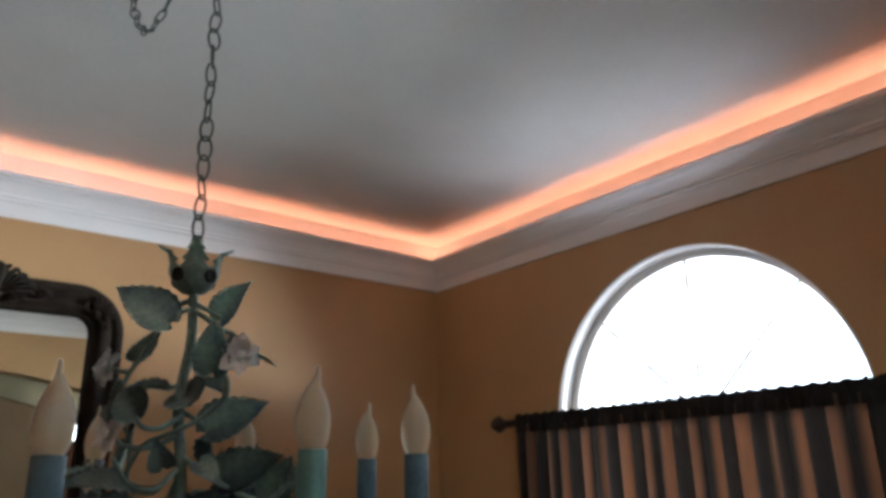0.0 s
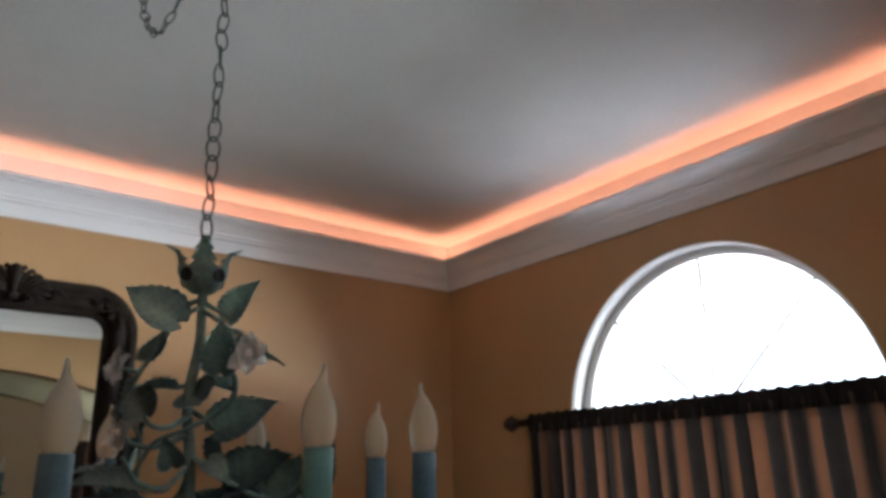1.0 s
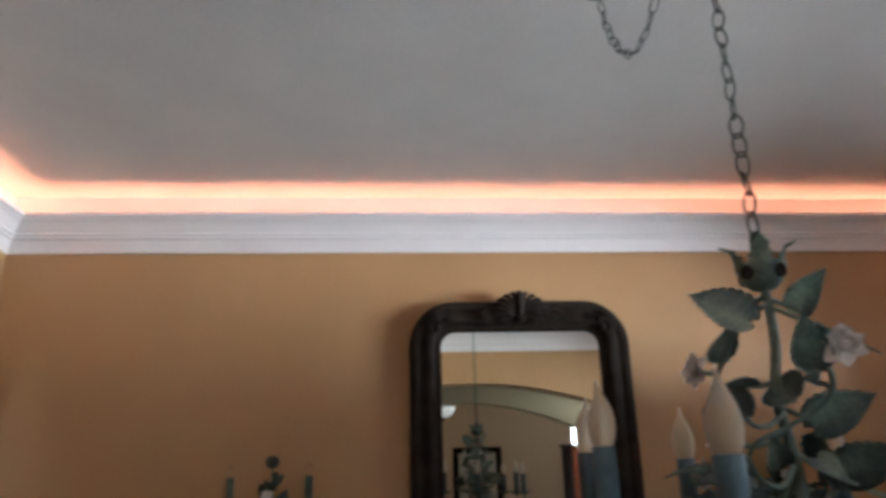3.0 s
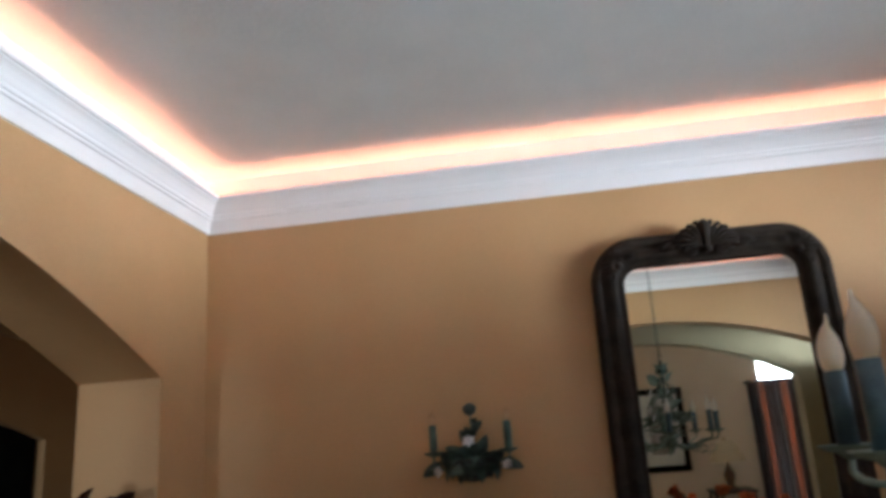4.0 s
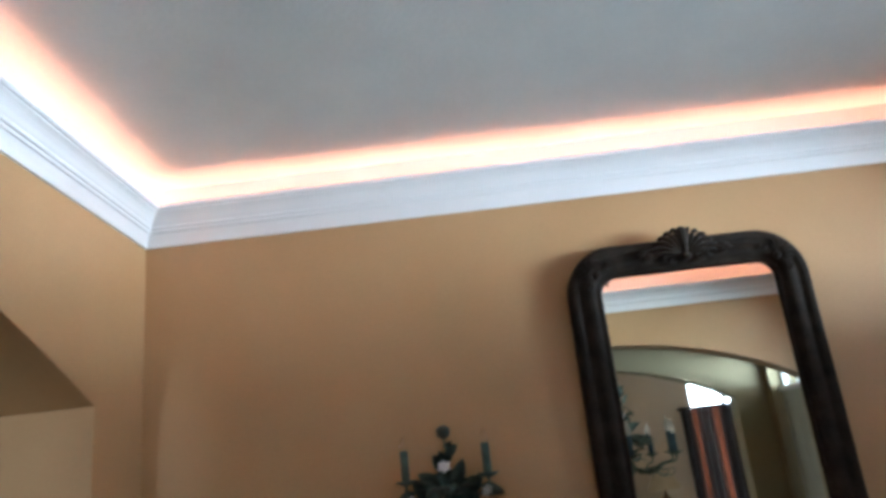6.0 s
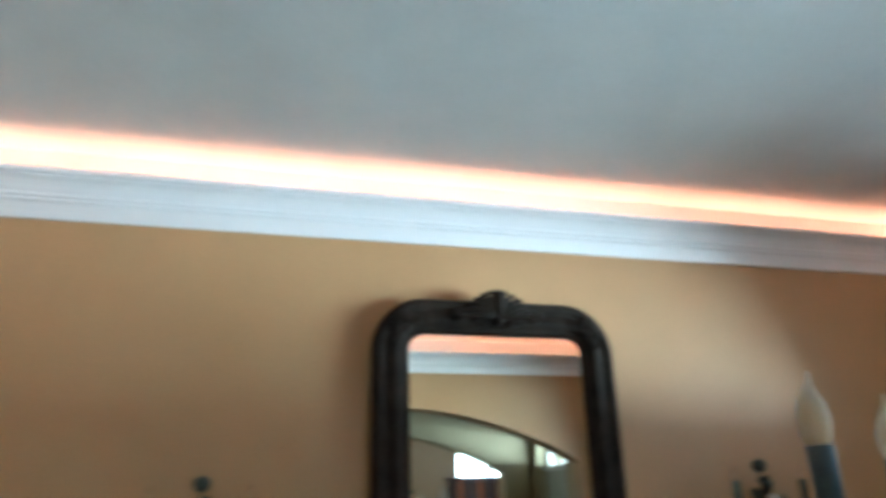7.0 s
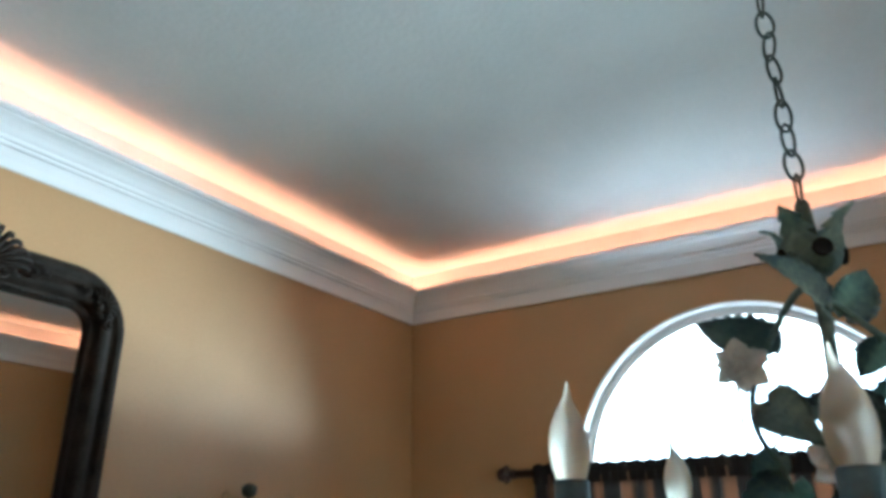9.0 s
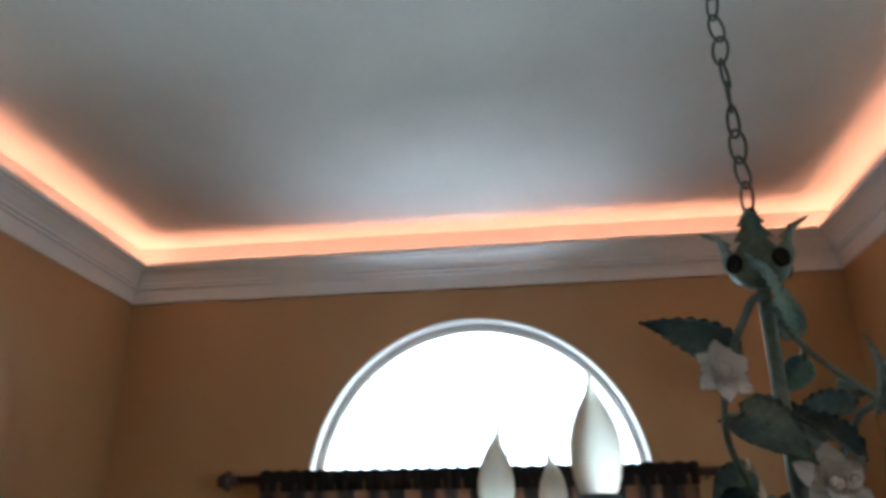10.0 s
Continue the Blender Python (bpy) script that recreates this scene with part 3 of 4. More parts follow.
for s in (-1, 1):
    # scrolls that run out from the shell along the top rail
    for at, r, st, fl in (((s * 0.062, cz - 0.020), 0.022, 90, s), ((s * 0.150, cz + 0.004), 0.020, 60, -s)):
        bm = bmesh.new()
        spiral(bm, at, r, 1.3, radians(st if s > 0 else 180 - st), fl, 0.0058)
        for k in range(5):
            a = radians(10 + k * 22)
            d = Vector((s * math.cos(a), 0, math.sin(a)))
            o = Vector((at[0], -0.080, at[1]))
            ridge(bm, [o + d * 0.012, o + d * 0.028 + Vector((0, -0.008, 0)), o + d * (0.046 - 0.004 * k) + Vector((s * 0.006, 0.004, -0.004))], 0.0035, 0.0062, 0.9)
        part("scroll_leaf", bm, WOOD, mirror, "carved scrolling leaf")
    # fans on the shoulders, opening towards the outer edge
    bm = bmesh.new()
    cx, cc = s * (HW - 0.125), MTOP - 0.125
    for k in range(8):
        a = radians(-22 + k * 19)
        d = Vector((s * math.cos(a), 0, math.sin(a)))
        o = Vector((cx, -0.070, cc))
        side = Vector((-d.z * s, 0, d.x * s)) * (0.010 if k > 3 else -0.010)
        ln = 0.062 + 0.012 * math.sin(math.pi * k / 7)
        ridge(bm, [o + d * 0.014, o + d * ln * 0.5 + Vector((0, -0.014, 0)), o + d * ln * 0.85 + side * 0.4 + Vector((0, -0.006, 0)), o + d * ln + side], 0.0045, 0.0075, 0.9)
    blob(bm, (cx, -0.076, cc), (0.017, 0.017, 0.017))
    spiral(bm, (cx - s * 0.050, cc + 0.040), 0.019, 1.2, radians(200), -s, 0.0055, -0.078)
    spiral(bm, (cx + s * 0.040, cc - 0.050), 0.019, 1.2, radians(70), s, 0.0055, -0.078)
    part("corner_leaf", bm, WOOD, mirror, "carved corner leaf")
bead_bm = bmesh.new()
blob(bead_bm, (0, 0, 0), (0.0052, 0.0052, 0.0052), None, 6)
bead = part("bead", bead_bm, WOOD, mirror)
bead.location = (-0.30, -0.052, MTOP - IN + 0.012)
for k in range(1, 38):
    again(bead, Matrix.Translation((-0.30 + 0.60 * k / 37, -0.052, MTOP - IN + 0.012)))
for s in (-1, 1):
    for k in range(60):
        again(bead, Matrix.Translation((s * (HW - IN + 0.012), -0.052, 0.55 + k * 0.0135)))

# ---- sideboard under the mirror ----
side = thing("sideboard", (-2.272, -0.255, 0), "dark wooden sideboard against the wall", "sideboard")
part("body", box(bmesh.new(), (-0.85, -0.22, 0.10), (0.85, 0.225, 0.90), 0.004), DARKWOOD, side, smooth=False)
part("top", box(bmesh.new(), (-0.89, -0.25, 0.903), (0.89, 0.23, 0.948), 0.008), DARKWOOD, side, smooth=False)
for k in range(4):
    d = part("door", box(bmesh.new(), (-0.83 + 0.418 * k, -0.242, 0.14), (-0.83 + 0.418 * k + 0.405, -0.223, 0.87), 0.004), DARKWOOD, side, smooth=False)
    part("handle", lathe(bmesh.new(), [(0, 0), (0.006, 0), (0.006, 0.012), (0.013, 0.02), (0.010, 0.028), (0, 0.03)], 12,
         Matrix.Translation((-0.83 + 0.418 * k + (0.37 if k % 2 == 0 else 0.035), -0.242, 0.55)) @ Matrix.Rotation(radians(90), 4, "X")), BRASS, d, "brass knob")
for x in (-0.8, 0.8):
    for y in (-0.18, 0.19):
        part("leg", lathe(bmesh.new(), [(0, 0), (0.022, 0), (0.032, 0.05), (0.026, 0.098), (0, 0.098)], 12, Matrix.Translation((x, y, 0))), DARKWOOD, side)

# ---- chandelier ----
CX, CY, CZ = -2.234, -2.135, 1.963
chand = thing("chandelier", (CX, CY, CZ), "verdigris metal chandelier with leaves, white flowers and candle bulbs", "chandelier")
stem_pts = smooth_path([(0.0, 0, 0.02), (0.004, 0.0, -0.08), (-0.006, 0.004, -0.18), (0.004, -0.002, -0.30), (0, 0, -0.46)], 6)
part("stem", tube(bmesh.new(), stem_pts, (0.0078, 0.0095), 10), VERDIGRIS, chand)
# calyx: a cup with four curling petals; black discs between them paint shaded holes
part("calyx_cup", lathe(bmesh.new(), [(0.006, -0.006), (0.019, -0.002), (0.030, 0.007), (0.035, 0.018), (0.034, 0.026), (0.030, 0.032), (0.026, 0.028), (0.027, 0.018), (0.020, 0.008), (0.006, 0.004)], 24), VERDIGRIS, chand)
for k in range(4):
    a = radians(70 + 90 * k)
    bm = bmesh.new()
    rows = []
    for i in range(41):
        u = i / 40
        r = 0.020 + 0.019 * math.sin(math.pi * min(u * 1.15, 1)) + 0.125 * max(u - 0.52, 0) ** 1.5
        z = 0.002 + 0.078 * u - 0.02 * max(u - 0.85, 0)
        w = (0.050 * (1 - u) ** 0.60 + 0.0035) * (1.0 if u < 0.22 else 1.22 - 0.60 * ((u * 4.6) % 1.0)) * (1 if u > 0.1 else 0.8)
        row = []
        for j in range(7):
            v = j / 3 - 1
            ang = a + v * w / max(r, 0.022) * 0.85
            rr = r - 0.004 * abs(v) + 0.002 * math.cos(9 * v)
            row.append(bm.verts.new((rr * math.cos(ang), rr * math.sin(ang), z - 0.006 * v * v)))
        rows.append(row)
    fs = [bm.faces.new((p[j], p[j + 1], q[j + 1], q[j])) for p, q in zip(rows, rows[1:]) for j in range(6)]
    bmesh.ops.solidify(bm, geom=fs, thickness=0.0016)
    part("calyx_petal", bm, LEAF, chand)
    h = a + radians(45)
    part("calyx_hole", lathe(bmesh.new(), [(0, 0.0), (0.0095, 0.0), (0.0115, 0.0015), (0.0115, -0.004)], 16,
         aim((0.0375 * math.cos(h), 0.0375 * math.sin(h), 0.022), (0, 0, 1), (math.cos(h), math.sin(h), 0.1))), HOLE_SHADE, chand, "black disc painted as the shade in a calyx hole")
part("loop_post", lathe(bmesh.new(), [(0, 0.01), (0.010, 0.01), (0.011, 0.06), (0.009, 0.092), (0.006, 0.098), (0, 0.098)], 12), VERDIGRIS_SHADE, chand)

# chain links: a straight drop to a ceiling hook and a swag on to the canopy
bm = bmesh.new()
lp = []
for i in range(24):
    a = 2 * math.pi * i / 24
    x, z = 0.0112 * math.cos(a) * (1 - 0.10 * math.sin(a) ** 2), 0.0232 * math.sin(a)
    lp.append((x, 0.0006 * math.sin(2 * a), z))
tube(bm, lp, 0.0021, 7, closed=True)
link = part("chain_link", bm, CHAIN, chand, "dark green iron link")
link.matrix_basis = Matrix.Translation((0, 0, 0.112)) @ Matrix.Rotation(radians(20), 4, "Z")
rnd = random.Random(5)
PITCH = 0.0370
for k in range(1, 25):
    m = Matrix.Translation((0, 0, 0.112 + PITCH * k)) @ Matrix.Rotation(radians(20 + 90 * k + rnd.uniform(-35, 35)), 4, "Z") @ Matrix.Rotation(radians(rnd.uniform(-7, 7)), 4, "X")
    again(link, m)
part("ceiling_hook", tube(bmesh.new(), smooth_path([(0.0, 0, 1.027), (0.014, 0, 1.015), (0.016, 0, 0.999), (0.0, 0, 0.989), (-0.012, 0, 0.999)], 5), 0.003, 8), CHAIN, chand)
part("hook_plate", lathe(bmesh.new(), [(0, 1.0315), (0.016, 1.0315), (0.013, 1.025), (0, 1.024)], 16), CHAIN, chand)
swag = smooth_path([(-0.030, 0.545, 0.985), (-0.028, 0.532, 0.900), (-0.022, 0.480, 0.785), (-0.016, 0.415, 0.718), (-0.012, 0.345, 0.702), (-0.006, 0.250, 0.745), (-0.002, 0.12, 0.870), (0.0, 0.0, 0.995)], 30)
acc, k = 0.0, 0
for p, q in zip(swag, swag[1:]):
    acc += (q - p).length
    if acc >= PITCH:
        acc -= PITCH
        d = (q - p).normalized()
        m = aim(q, d, (1, 0.1, 0.2)) @ Matrix.Rotation(radians(90), 4, "Y") @ Matrix.Rotation(radians(90 * k + rnd.uniform(-20, 20)), 4, "Z")
        again(link, m)
        k += 1
can = part("canopy", lathe(bmesh.new(), [(0, 0), (0.062, 0), (0.064, -0.006), (0.054, -0.018), (0.030, -0.028), (0.012, -0.034), (0.010, -0.044), (0, -0.046)], 24), CHAIN, chand, "dark metal ceiling canopy")
can.location = (-0.030, 0.545, ZC - CZ - 0.001)

# branches from under the calyx with leaves and flowers


def branch(*pts):
    """One bent metal branch, thinner at its end."""
    return part("branch", tube(bmesh.new(), smooth_path(pts, 6), (0.0048, 0.0030), 7), VERDIGRIS, chand)


branch((0, 0, -0.014), (-0.020, 0.020, -0.024), (-0.036, 0.038, -0.050), (-0.048, 0.060, -0.090), (-0.064, 0.076, -0.128), (-0.074, 0.084, -0.160), (-0.072, 0.082, -0.195), (-0.058, 0.062, -0.240), (-0.060, 0.050, -0.300))
branch((-0.064, 0.078, -0.128), (-0.078, 0.084, -0.126), (-0.092, 0.086, -0.122))
branch((-0.073, 0.084, -0.162), (-0.076, 0.076, -0.163), (-0.078, 0.066, -0.160))
branch((0, 0, -0.028), (-0.016, -0.004, -0.036), (-0.028, -0.007, -0.046), (-0.037, -0.008, -0.056))
branch((0, 0, -0.016), (0.020, -0.012, -0.030), (0.040, -0.024, -0.042))
branch((0, 0, -0.030), (0.016, -0.022, -0.046), (0.034, -0.046, -0.070), (0.030, -0.078, -0.104), (0.014, -0.098, -0.128), (0.008, -0.104, -0.140))
branch((0.034, -0.046, -0.070), (0.050, -0.050, -0.072), (0.060, -0.050, -0.080))
branch((0.008, -0.102, -0.138), (0.020, -0.112, -0.132), (0.030, -0.120, -0.124))
branch((0.008, -0.104, -0.140), (0.030, -0.090, -0.150), (0.036, -0.074, -0.178), (0.016, -0.050, -0.205), (-0.018, -0.028, -0.226), (-0.060, -0.004, -0.250), (-0.080, 0.020, -0.310))
branch((0.036, -0.074, -0.178), (0.052, -0.040, -0.165), (0.050, -0.005, -0.152))
branch((0, 0, -0.150), (-0.010, 0.012, -0.154), (-0.020, 0.022, -0.157))
branch((0, 0, -0.196), (0.016, -0.010, -0.206), (0.030, -0.022, -0.226))
branch((0, 0, -0.200), (-0.040, -0.020, -0.222), (-0.070, -0.034, -0.222), (-0.082, -0.036, -0.207))
branch((0, 0, -0.230), (-0.050, 0.0, -0.250), (-0.086, 0.002, -0.246), (-0.098, 0.002, -0.235))
branch((0, 0, -0.26), (0.04, -0.05, -0.30), (0.10, -0.09, -0.33), (0.14, -0.12, -0.30))
branch((0, 0, -0.28), (-0.05, -0.05, -0.31), (-0.10, -0.09, -0.30), (-0.13, -0.12, -0.27))
branch((0, 0, -0.30), (0.0, 0.06, -0.33), (-0.05, 0.12, -0.33), (-0.10, 0.15, -0.30))

leaf_big = part("leaf", leaf_mesh(bmesh.new(), 0.108, 0.074, 0.0030, tip=0.28, ribs=44), LEAF, chand)
leaf_mid = part("leaf", leaf_mesh(bmesh.new(), 0.082, 0.057, 0.0026, 0.4, tip=0.28, ribs=44), LEAF, chand)
leaf_small = part("leaf", leaf_mesh(bmesh.new(), 0.057, 0.041, 0.0015, 0.35, tip=0.28, ribs=36), LEAF, chand)
S, M, B = leaf_small, leaf_mid, leaf_big
placed = set()


def leaf_at(lf, at, toward, upper):
    """Sets a leaf by its stalk end, the way its tip points and its upper side."""
    if lf not in placed:
        placed.add(lf)
        lf.matrix_basis = aim(at, toward, upper)
    else:
        again(lf, aim(at, toward, upper))


leaf_at(B, (-0.036, -0.007, -0.055), (-0.075, 0.047, 0.060), (-0.30, -0.90, 0.20))
leaf_at(B, (-0.043, 0.064, -0.099), (0.022, 0.069, 0.052), (-0.80, -0.15, 0.57))
leaf_at(M, (0.038, -0.022, -0.046), (0.036, -0.045, 0.078), (-0.8, -0.55, 0.10))
leaf_at(S, (0.060, -0.050, -0.080), (0.030, 0.036, -0.045), (-0.85, -0.1, -0.4))
leaf_at(M, (0.003, -0.099, -0.146), (-0.010, -0.010, 0.074), (-0.55, -0.83, 0.0))
leaf_at(S, (0.050, -0.100, -0.117), (0.090, -0.010, -0.008), (-0.1, -0.4, 0.9))
leaf_at(M, (0.028, -0.083, -0.140), (0.022, 0.080, -0.014), (-0.65, 0.1, 0.75))
leaf_at(M, (-0.078, 0.068, -0.160), (-0.035, -0.046, -0.044), (-0.75, 0.25, 0.35))
leaf_at(M, (-0.082, -0.036, -0.207), (-0.008, 0.058, 0.052), (-0.65, -0.45, 0.55))
leaf_at(M, (-0.020, 0.022, -0.157), (-0.085, 0.025, -0.006), (-0.15, -0.35, 0.9))
leaf_at(B, (0.002, -0.034, -0.180), (0.008, 0.100, 0.032), (-0.70, -0.2, 0.6))
leaf_at(B, (0.030, -0.022, -0.226), (0.080, -0.028, 0.046), (-0.35, -0.80, 0.45))
leaf_at(B, (0.045, -0.045, -0.300), (0.100, -0.035, 0.045), (-0.35, -0.8, 0.5))
leaf_at(M, (0.110, -0.085, -0.335), (0.035, -0.010, 0.080), (-0.6, -0.8, 0.1))
leaf_at(M, (0.15, -0.12, -0.320), (0.35, -0.15, 0.85), (-0.6, -0.8, 0.1))
leaf_at(S, (-0.052, 0.068, -0.215), (0.015, 0.045, -0.060), (-0.9, -0.1, 0.3))
leaf_at(B, (-0.060, 0.060, -0.245), (0.00, 0.050, -0.095), (-0.9, 0.1, 0.2))
leaf_at(B, (0.040, -0.015, -0.245), (0.045, 0.050, -0.085), (-0.9, -0.2, 0.1))
leaf_at(B, (-0.08, -0.04, -0.310), (-0.75, -0.20, 0.12), (-0.3, -0.5, 0.8))
leaf_at(B, (-0.08, -0.10, -0.330), (-0.50, -0.40, -0.10), (0, -0.4, 0.9))
leaf_at(M, (-0.10, 0.06, -0.290), (-0.60, 0.50, 0.10), (-0.4, 0.1, 0.9))
leaf_at(B, (-0.06, 0.12, -0.330), (-0.60, 0.60, -0.05), (-0.3, 0.2, 0.9))
leaf_at(B, (0.08, 0.08, -0.330), (0.60, 0.65, 0.10), (0, 0, 1))
leaf_at(M, (0.12, 0.0, -0.310), (0.9, 0.1, 0.25), (0, 0, 1))
leaf_at(B, (0.0, -0.02, -0.360), (0.3, -0.8, -0.15), (0, -0.2, 1))
leaf_at(B, (0.02, 0.06, -0.370), (-0.3, 0.9, -0.1), (0, 0, 1))
leaf_at(M, (-0.020, 0.070, -0.315), (-0.30, 0.90, 0.05), (-0.1, 0.5, 0.8))
leaf_at(M, (0.050, 0.060, -0.320), (0.50, 0.80, -0.25), (0.3, 0.5, 0.8))
leaf_at(S, (-0.03, -0.02, -0.28), (-0.4, -0.5, 0.6), (-0.4, -0.7, 0.4))
leaf_at(S, (0.02, -0.03, -0.27), (0.3, -0.6, -0.5), (-0.3, -0.8, 0.4))
for k in range(14):
    q = radians(26 * k + 11 * (k % 3))
    r, z = 0.045 + 0.022 * (k % 4), -0.365 - 0.018 * (k % 5)
    leaf_at((M, S, B, S)[k % 4], (r * math.cos(q), r * math.sin(q), z), (math.cos(q + 0.4), math.sin(q + 0.4), 0.25 - 0.2 * (k % 3)), (0.3 * math.cos(q), 0.3 * math.sin(q), 1))


def flower(parent, at, facing, size):
    """A white double flower: three rings of ruffled petals round a small bud."""
    bm = bmesh.new()
    for k in range(7):
        q = 2 * math.pi * k / 6
        blob(bm, (size * 0.06 * math.cos(q) * (k < 6), size * 0.06 * math.sin(q) * (k < 6), size * (0.10 if k < 6 else 0.14)), (size * 0.06, size * 0.06, size * 0.09), None, 8)
    fl = part("flower", bm, PETAL, parent, "white enamelled flower")
    fl.matrix_basis = aim(at, facing) @ Matrix.Rotation(radians(90), 4, "Y")
    rn = random.Random(round(1000 * size) + round(500 * at[0]))
    pet = None
    for ring, n, tilt, sc in ((0, 6, 4, 1.0), (1, 6, 24, 0.78), (2, 5, 46, 0.52)):
        for k in range(n):
            turn = 2 * math.pi * (k + 0.5 * ring + rn.uniform(-0.14, 0.14)) / n
            m = Matrix.Rotation(turn, 4, "Z") @ Matrix.Rotation(radians(-tilt + rn.uniform(-13, 13)), 4, "Y") @ Matrix.Rotation(radians(rn.uniform(-16, 16)), 4, "X") @ Matrix.Scale(sc * rn.uniform(0.86, 1.1), 4)
            if pet is None:
                pet = part("petal", leaf_mesh(bmesh.new(), size * 0.62, size * 0.50, 0.0014, -0.12, 0.30, None, 0.0012, 0.7), PETAL, fl)
                pet.matrix_basis = m
            else:
                again(pet, m, fl)
    return fl


for at, facing, size in (((-0.097, 0.087, -0.122), (-0.85, -0.20, 0.15), 0.054), ((0.034, -0.128, -0.120), (-0.30, -0.9, 0.15), 0.056),
                         ((-0.101, 0.002, -0.234), (-0.85, -0.15, 0.25), 0.062), ((-0.10, 0.10, -0.29), (-0.8, -0.3, 0.2), 0.044)):
    flower(chand, at, facing, size)

# eight arms with candle cups, sleeves and flame-shaped bulbs
R8 = 0.350
BULB_PROF = [(0.0130, 0.0), (0.0158, 0.004), (0.0188, 0.013), (0.0207, 0.027), (0.0203, 0.040), (0.0172, 0.054), (0.0122, 0.066), (0.0074, 0.075), (0.0044, 0.082)]


def flame_bulb(bm, scale=1.0, bend=0.004, at=(0, 0, 0)):
    seg = 18
    prof = BULB_PROF + [(0.0030, 0.089), (0.0022, 0.095), (0.0012, 0.0985)]
    rings = []
    for r, z in prof:
        off = bend * max(z - 0.066, 0) / 0.03
        wob = 0.0016 * math.sin(z * 160) if z > 0.07 else 0
        rings.append([bm.verts.new((at[0] + scale * (r * math.cos(2 * math.pi * i / seg) + off + wob), at[1] + scale * r * math.sin(2 * math.pi * i / seg), at[2] + scale * z)) for i in range(seg)])
    for a, b in zip(rings, rings[1:]):
        for i in range(seg):
            bm.faces.new((a[i], a[(i + 1) % seg], b[(i + 1) % seg], b[i]))
    bm.faces.new(rings[0][::-1])
    bm.faces.new(rings[-1])
    return bm


arm_pts = smooth_path([(0.01, 0, -0.42), (0.08, 0, -0.485), (0.17, 0, -0.500), (0.26, 0, -0.455), (0.325, 0, -0.445), (0.350, 0, -0.430), (0.350, 0, -0.405)], 6)
arm0 = part("arm", tube(bmesh.new(), arm_pts, (0.0075, 0.0055), 8), VERDIGRIS, chand)
curl = part("tendril", tube(bmesh.new(), smooth_path([(0.20, 0, -0.492), (0.26, 0.015, -0.53), (0.31, 0.02, -0.515), (0.305, 0.015, -0.485), (0.28, 0.01, -0.49)], 5), (0.0038, 0.0020), 6), VERDIGRIS, arm0)
cup = part("candle_cup", lathe(bmesh.new(), [(0.004, -0.410), (0.012, -0.404), (0.018, -0.398), (0.036, -0.394), (0.048, -0.386), (0.049, -0.384), (0.036, -0.389), (0.020, -0.392), (0, -0.392)], 20, Matrix.Translation((R8, 0, 0))), VERDIGRIS, arm0)
slv = part("candle_sleeve", lathe(bmesh.new(), [(0, -0.391), (0.0172, -0.391), (0.0172, -0.2665), (0.0160, -0.2645), (0.0125, -0.2650), (0.0125, -0.270), (0, -0.270)], 24, Matrix.Translation((R8, 0, 0))), SLEEVE, arm0)
blb = part("bulb", flame_bulb(bmesh.new(), 1.0, 0.004, (R8, 0, -0.2655)), BULB, arm0, "cream flame-shaped bulb, unlit")
al = part("arm_leaf", leaf_mesh(bmesh.new(), 0.070, 0.046, 0.002, 0.5, tip=0.26, ribs=40), LEAF, arm0)
al.matrix_basis = aim((0.20, 0.01, -0.490), (0.6, 0.7, 0.1))
al2 = again(al, aim((0.16, -0.01, -0.49), (0.4, -0.75, 0.35)), arm0)
# (turn, reach, rise): the arms are hand bent and sit unevenly
ARMS = [(-6.5, 0.324, -0.003), (49, 0.341, 0.009), (97, 0.325, 0.008), (138, 0.346, 0.020), (184, 0.300, 0.018), (232, 0.400, -0.008), (272.5, 0.386, -0.003), (305.7, 0.384, -0.005)]
for k, (deg, reach, rise) in enumerate(ARMS):
    m = Matrix.Rotation(radians(deg), 4, "Z") @ Matrix.Translation((reach - R8, 0, rise))
    if k == 0:
        arm0.matrix_basis = m
        continue
    a = again(arm0, m)
    for c in (curl, cup, al, al2):
        again(c, c.matrix_basis.copy(), a)
    sl = again(slv, slv.matrix_basis.copy(), a)
    if k == 6:
        sl.data = sl.data.copy()
        sl.data.materials[0] = SLEEVE_TEAL
    again(blb, Matrix.Translation((R8, 0, 0)) @ Matrix.Rotation(radians(73 * k), 4, "Z") @ Matrix.Translation((-R8, 0, 0)), a)
part("bottom_bowl", lathe(bmesh.new(), [(0, -0.52), (0.012, -0.515), (0.03, -0.49), (0.036, -0.465), (0.026, -0.44), (0.012, -0.425), (0, -0.42)], 20), VERDIGRIS, chand)

# ---- wall sconces ----
sconce = thing("wall_sconce", (-3.335, 0, 1.570), "green metal two-candle sconce with leaves and white flowers, darkened for shade", "sconce", "sconces beside the mirror")
part("back_plate", lathe(bmesh.new(), [(0, 0.0), (0.062, 0.0), (0.066, 0.006), (0.055, 0.014), (0.02, 0.022), (0, 0.023)], 24, Matrix.Rotation(radians(90), 4, "X") @ Matrix.Diagonal((1, 1.15, 1, 1))), VERDIGRIS_SHADE, sconce)
bm = lathe(bmesh.new(), [(0, -0.075), (0.04, -0.070), (0.080, -0.045), (0.098, -0.005), (0.102, 0.020), (0.094, 0.018), (0.08, -0.01), (0, -0.03)], 24, Matrix.Translation((0, -0.095, -0.005)) @ Matrix.Diagonal((1, 0.75, 1, 1)))
part("leaf_bowl", bm, CHAIN, sconce)
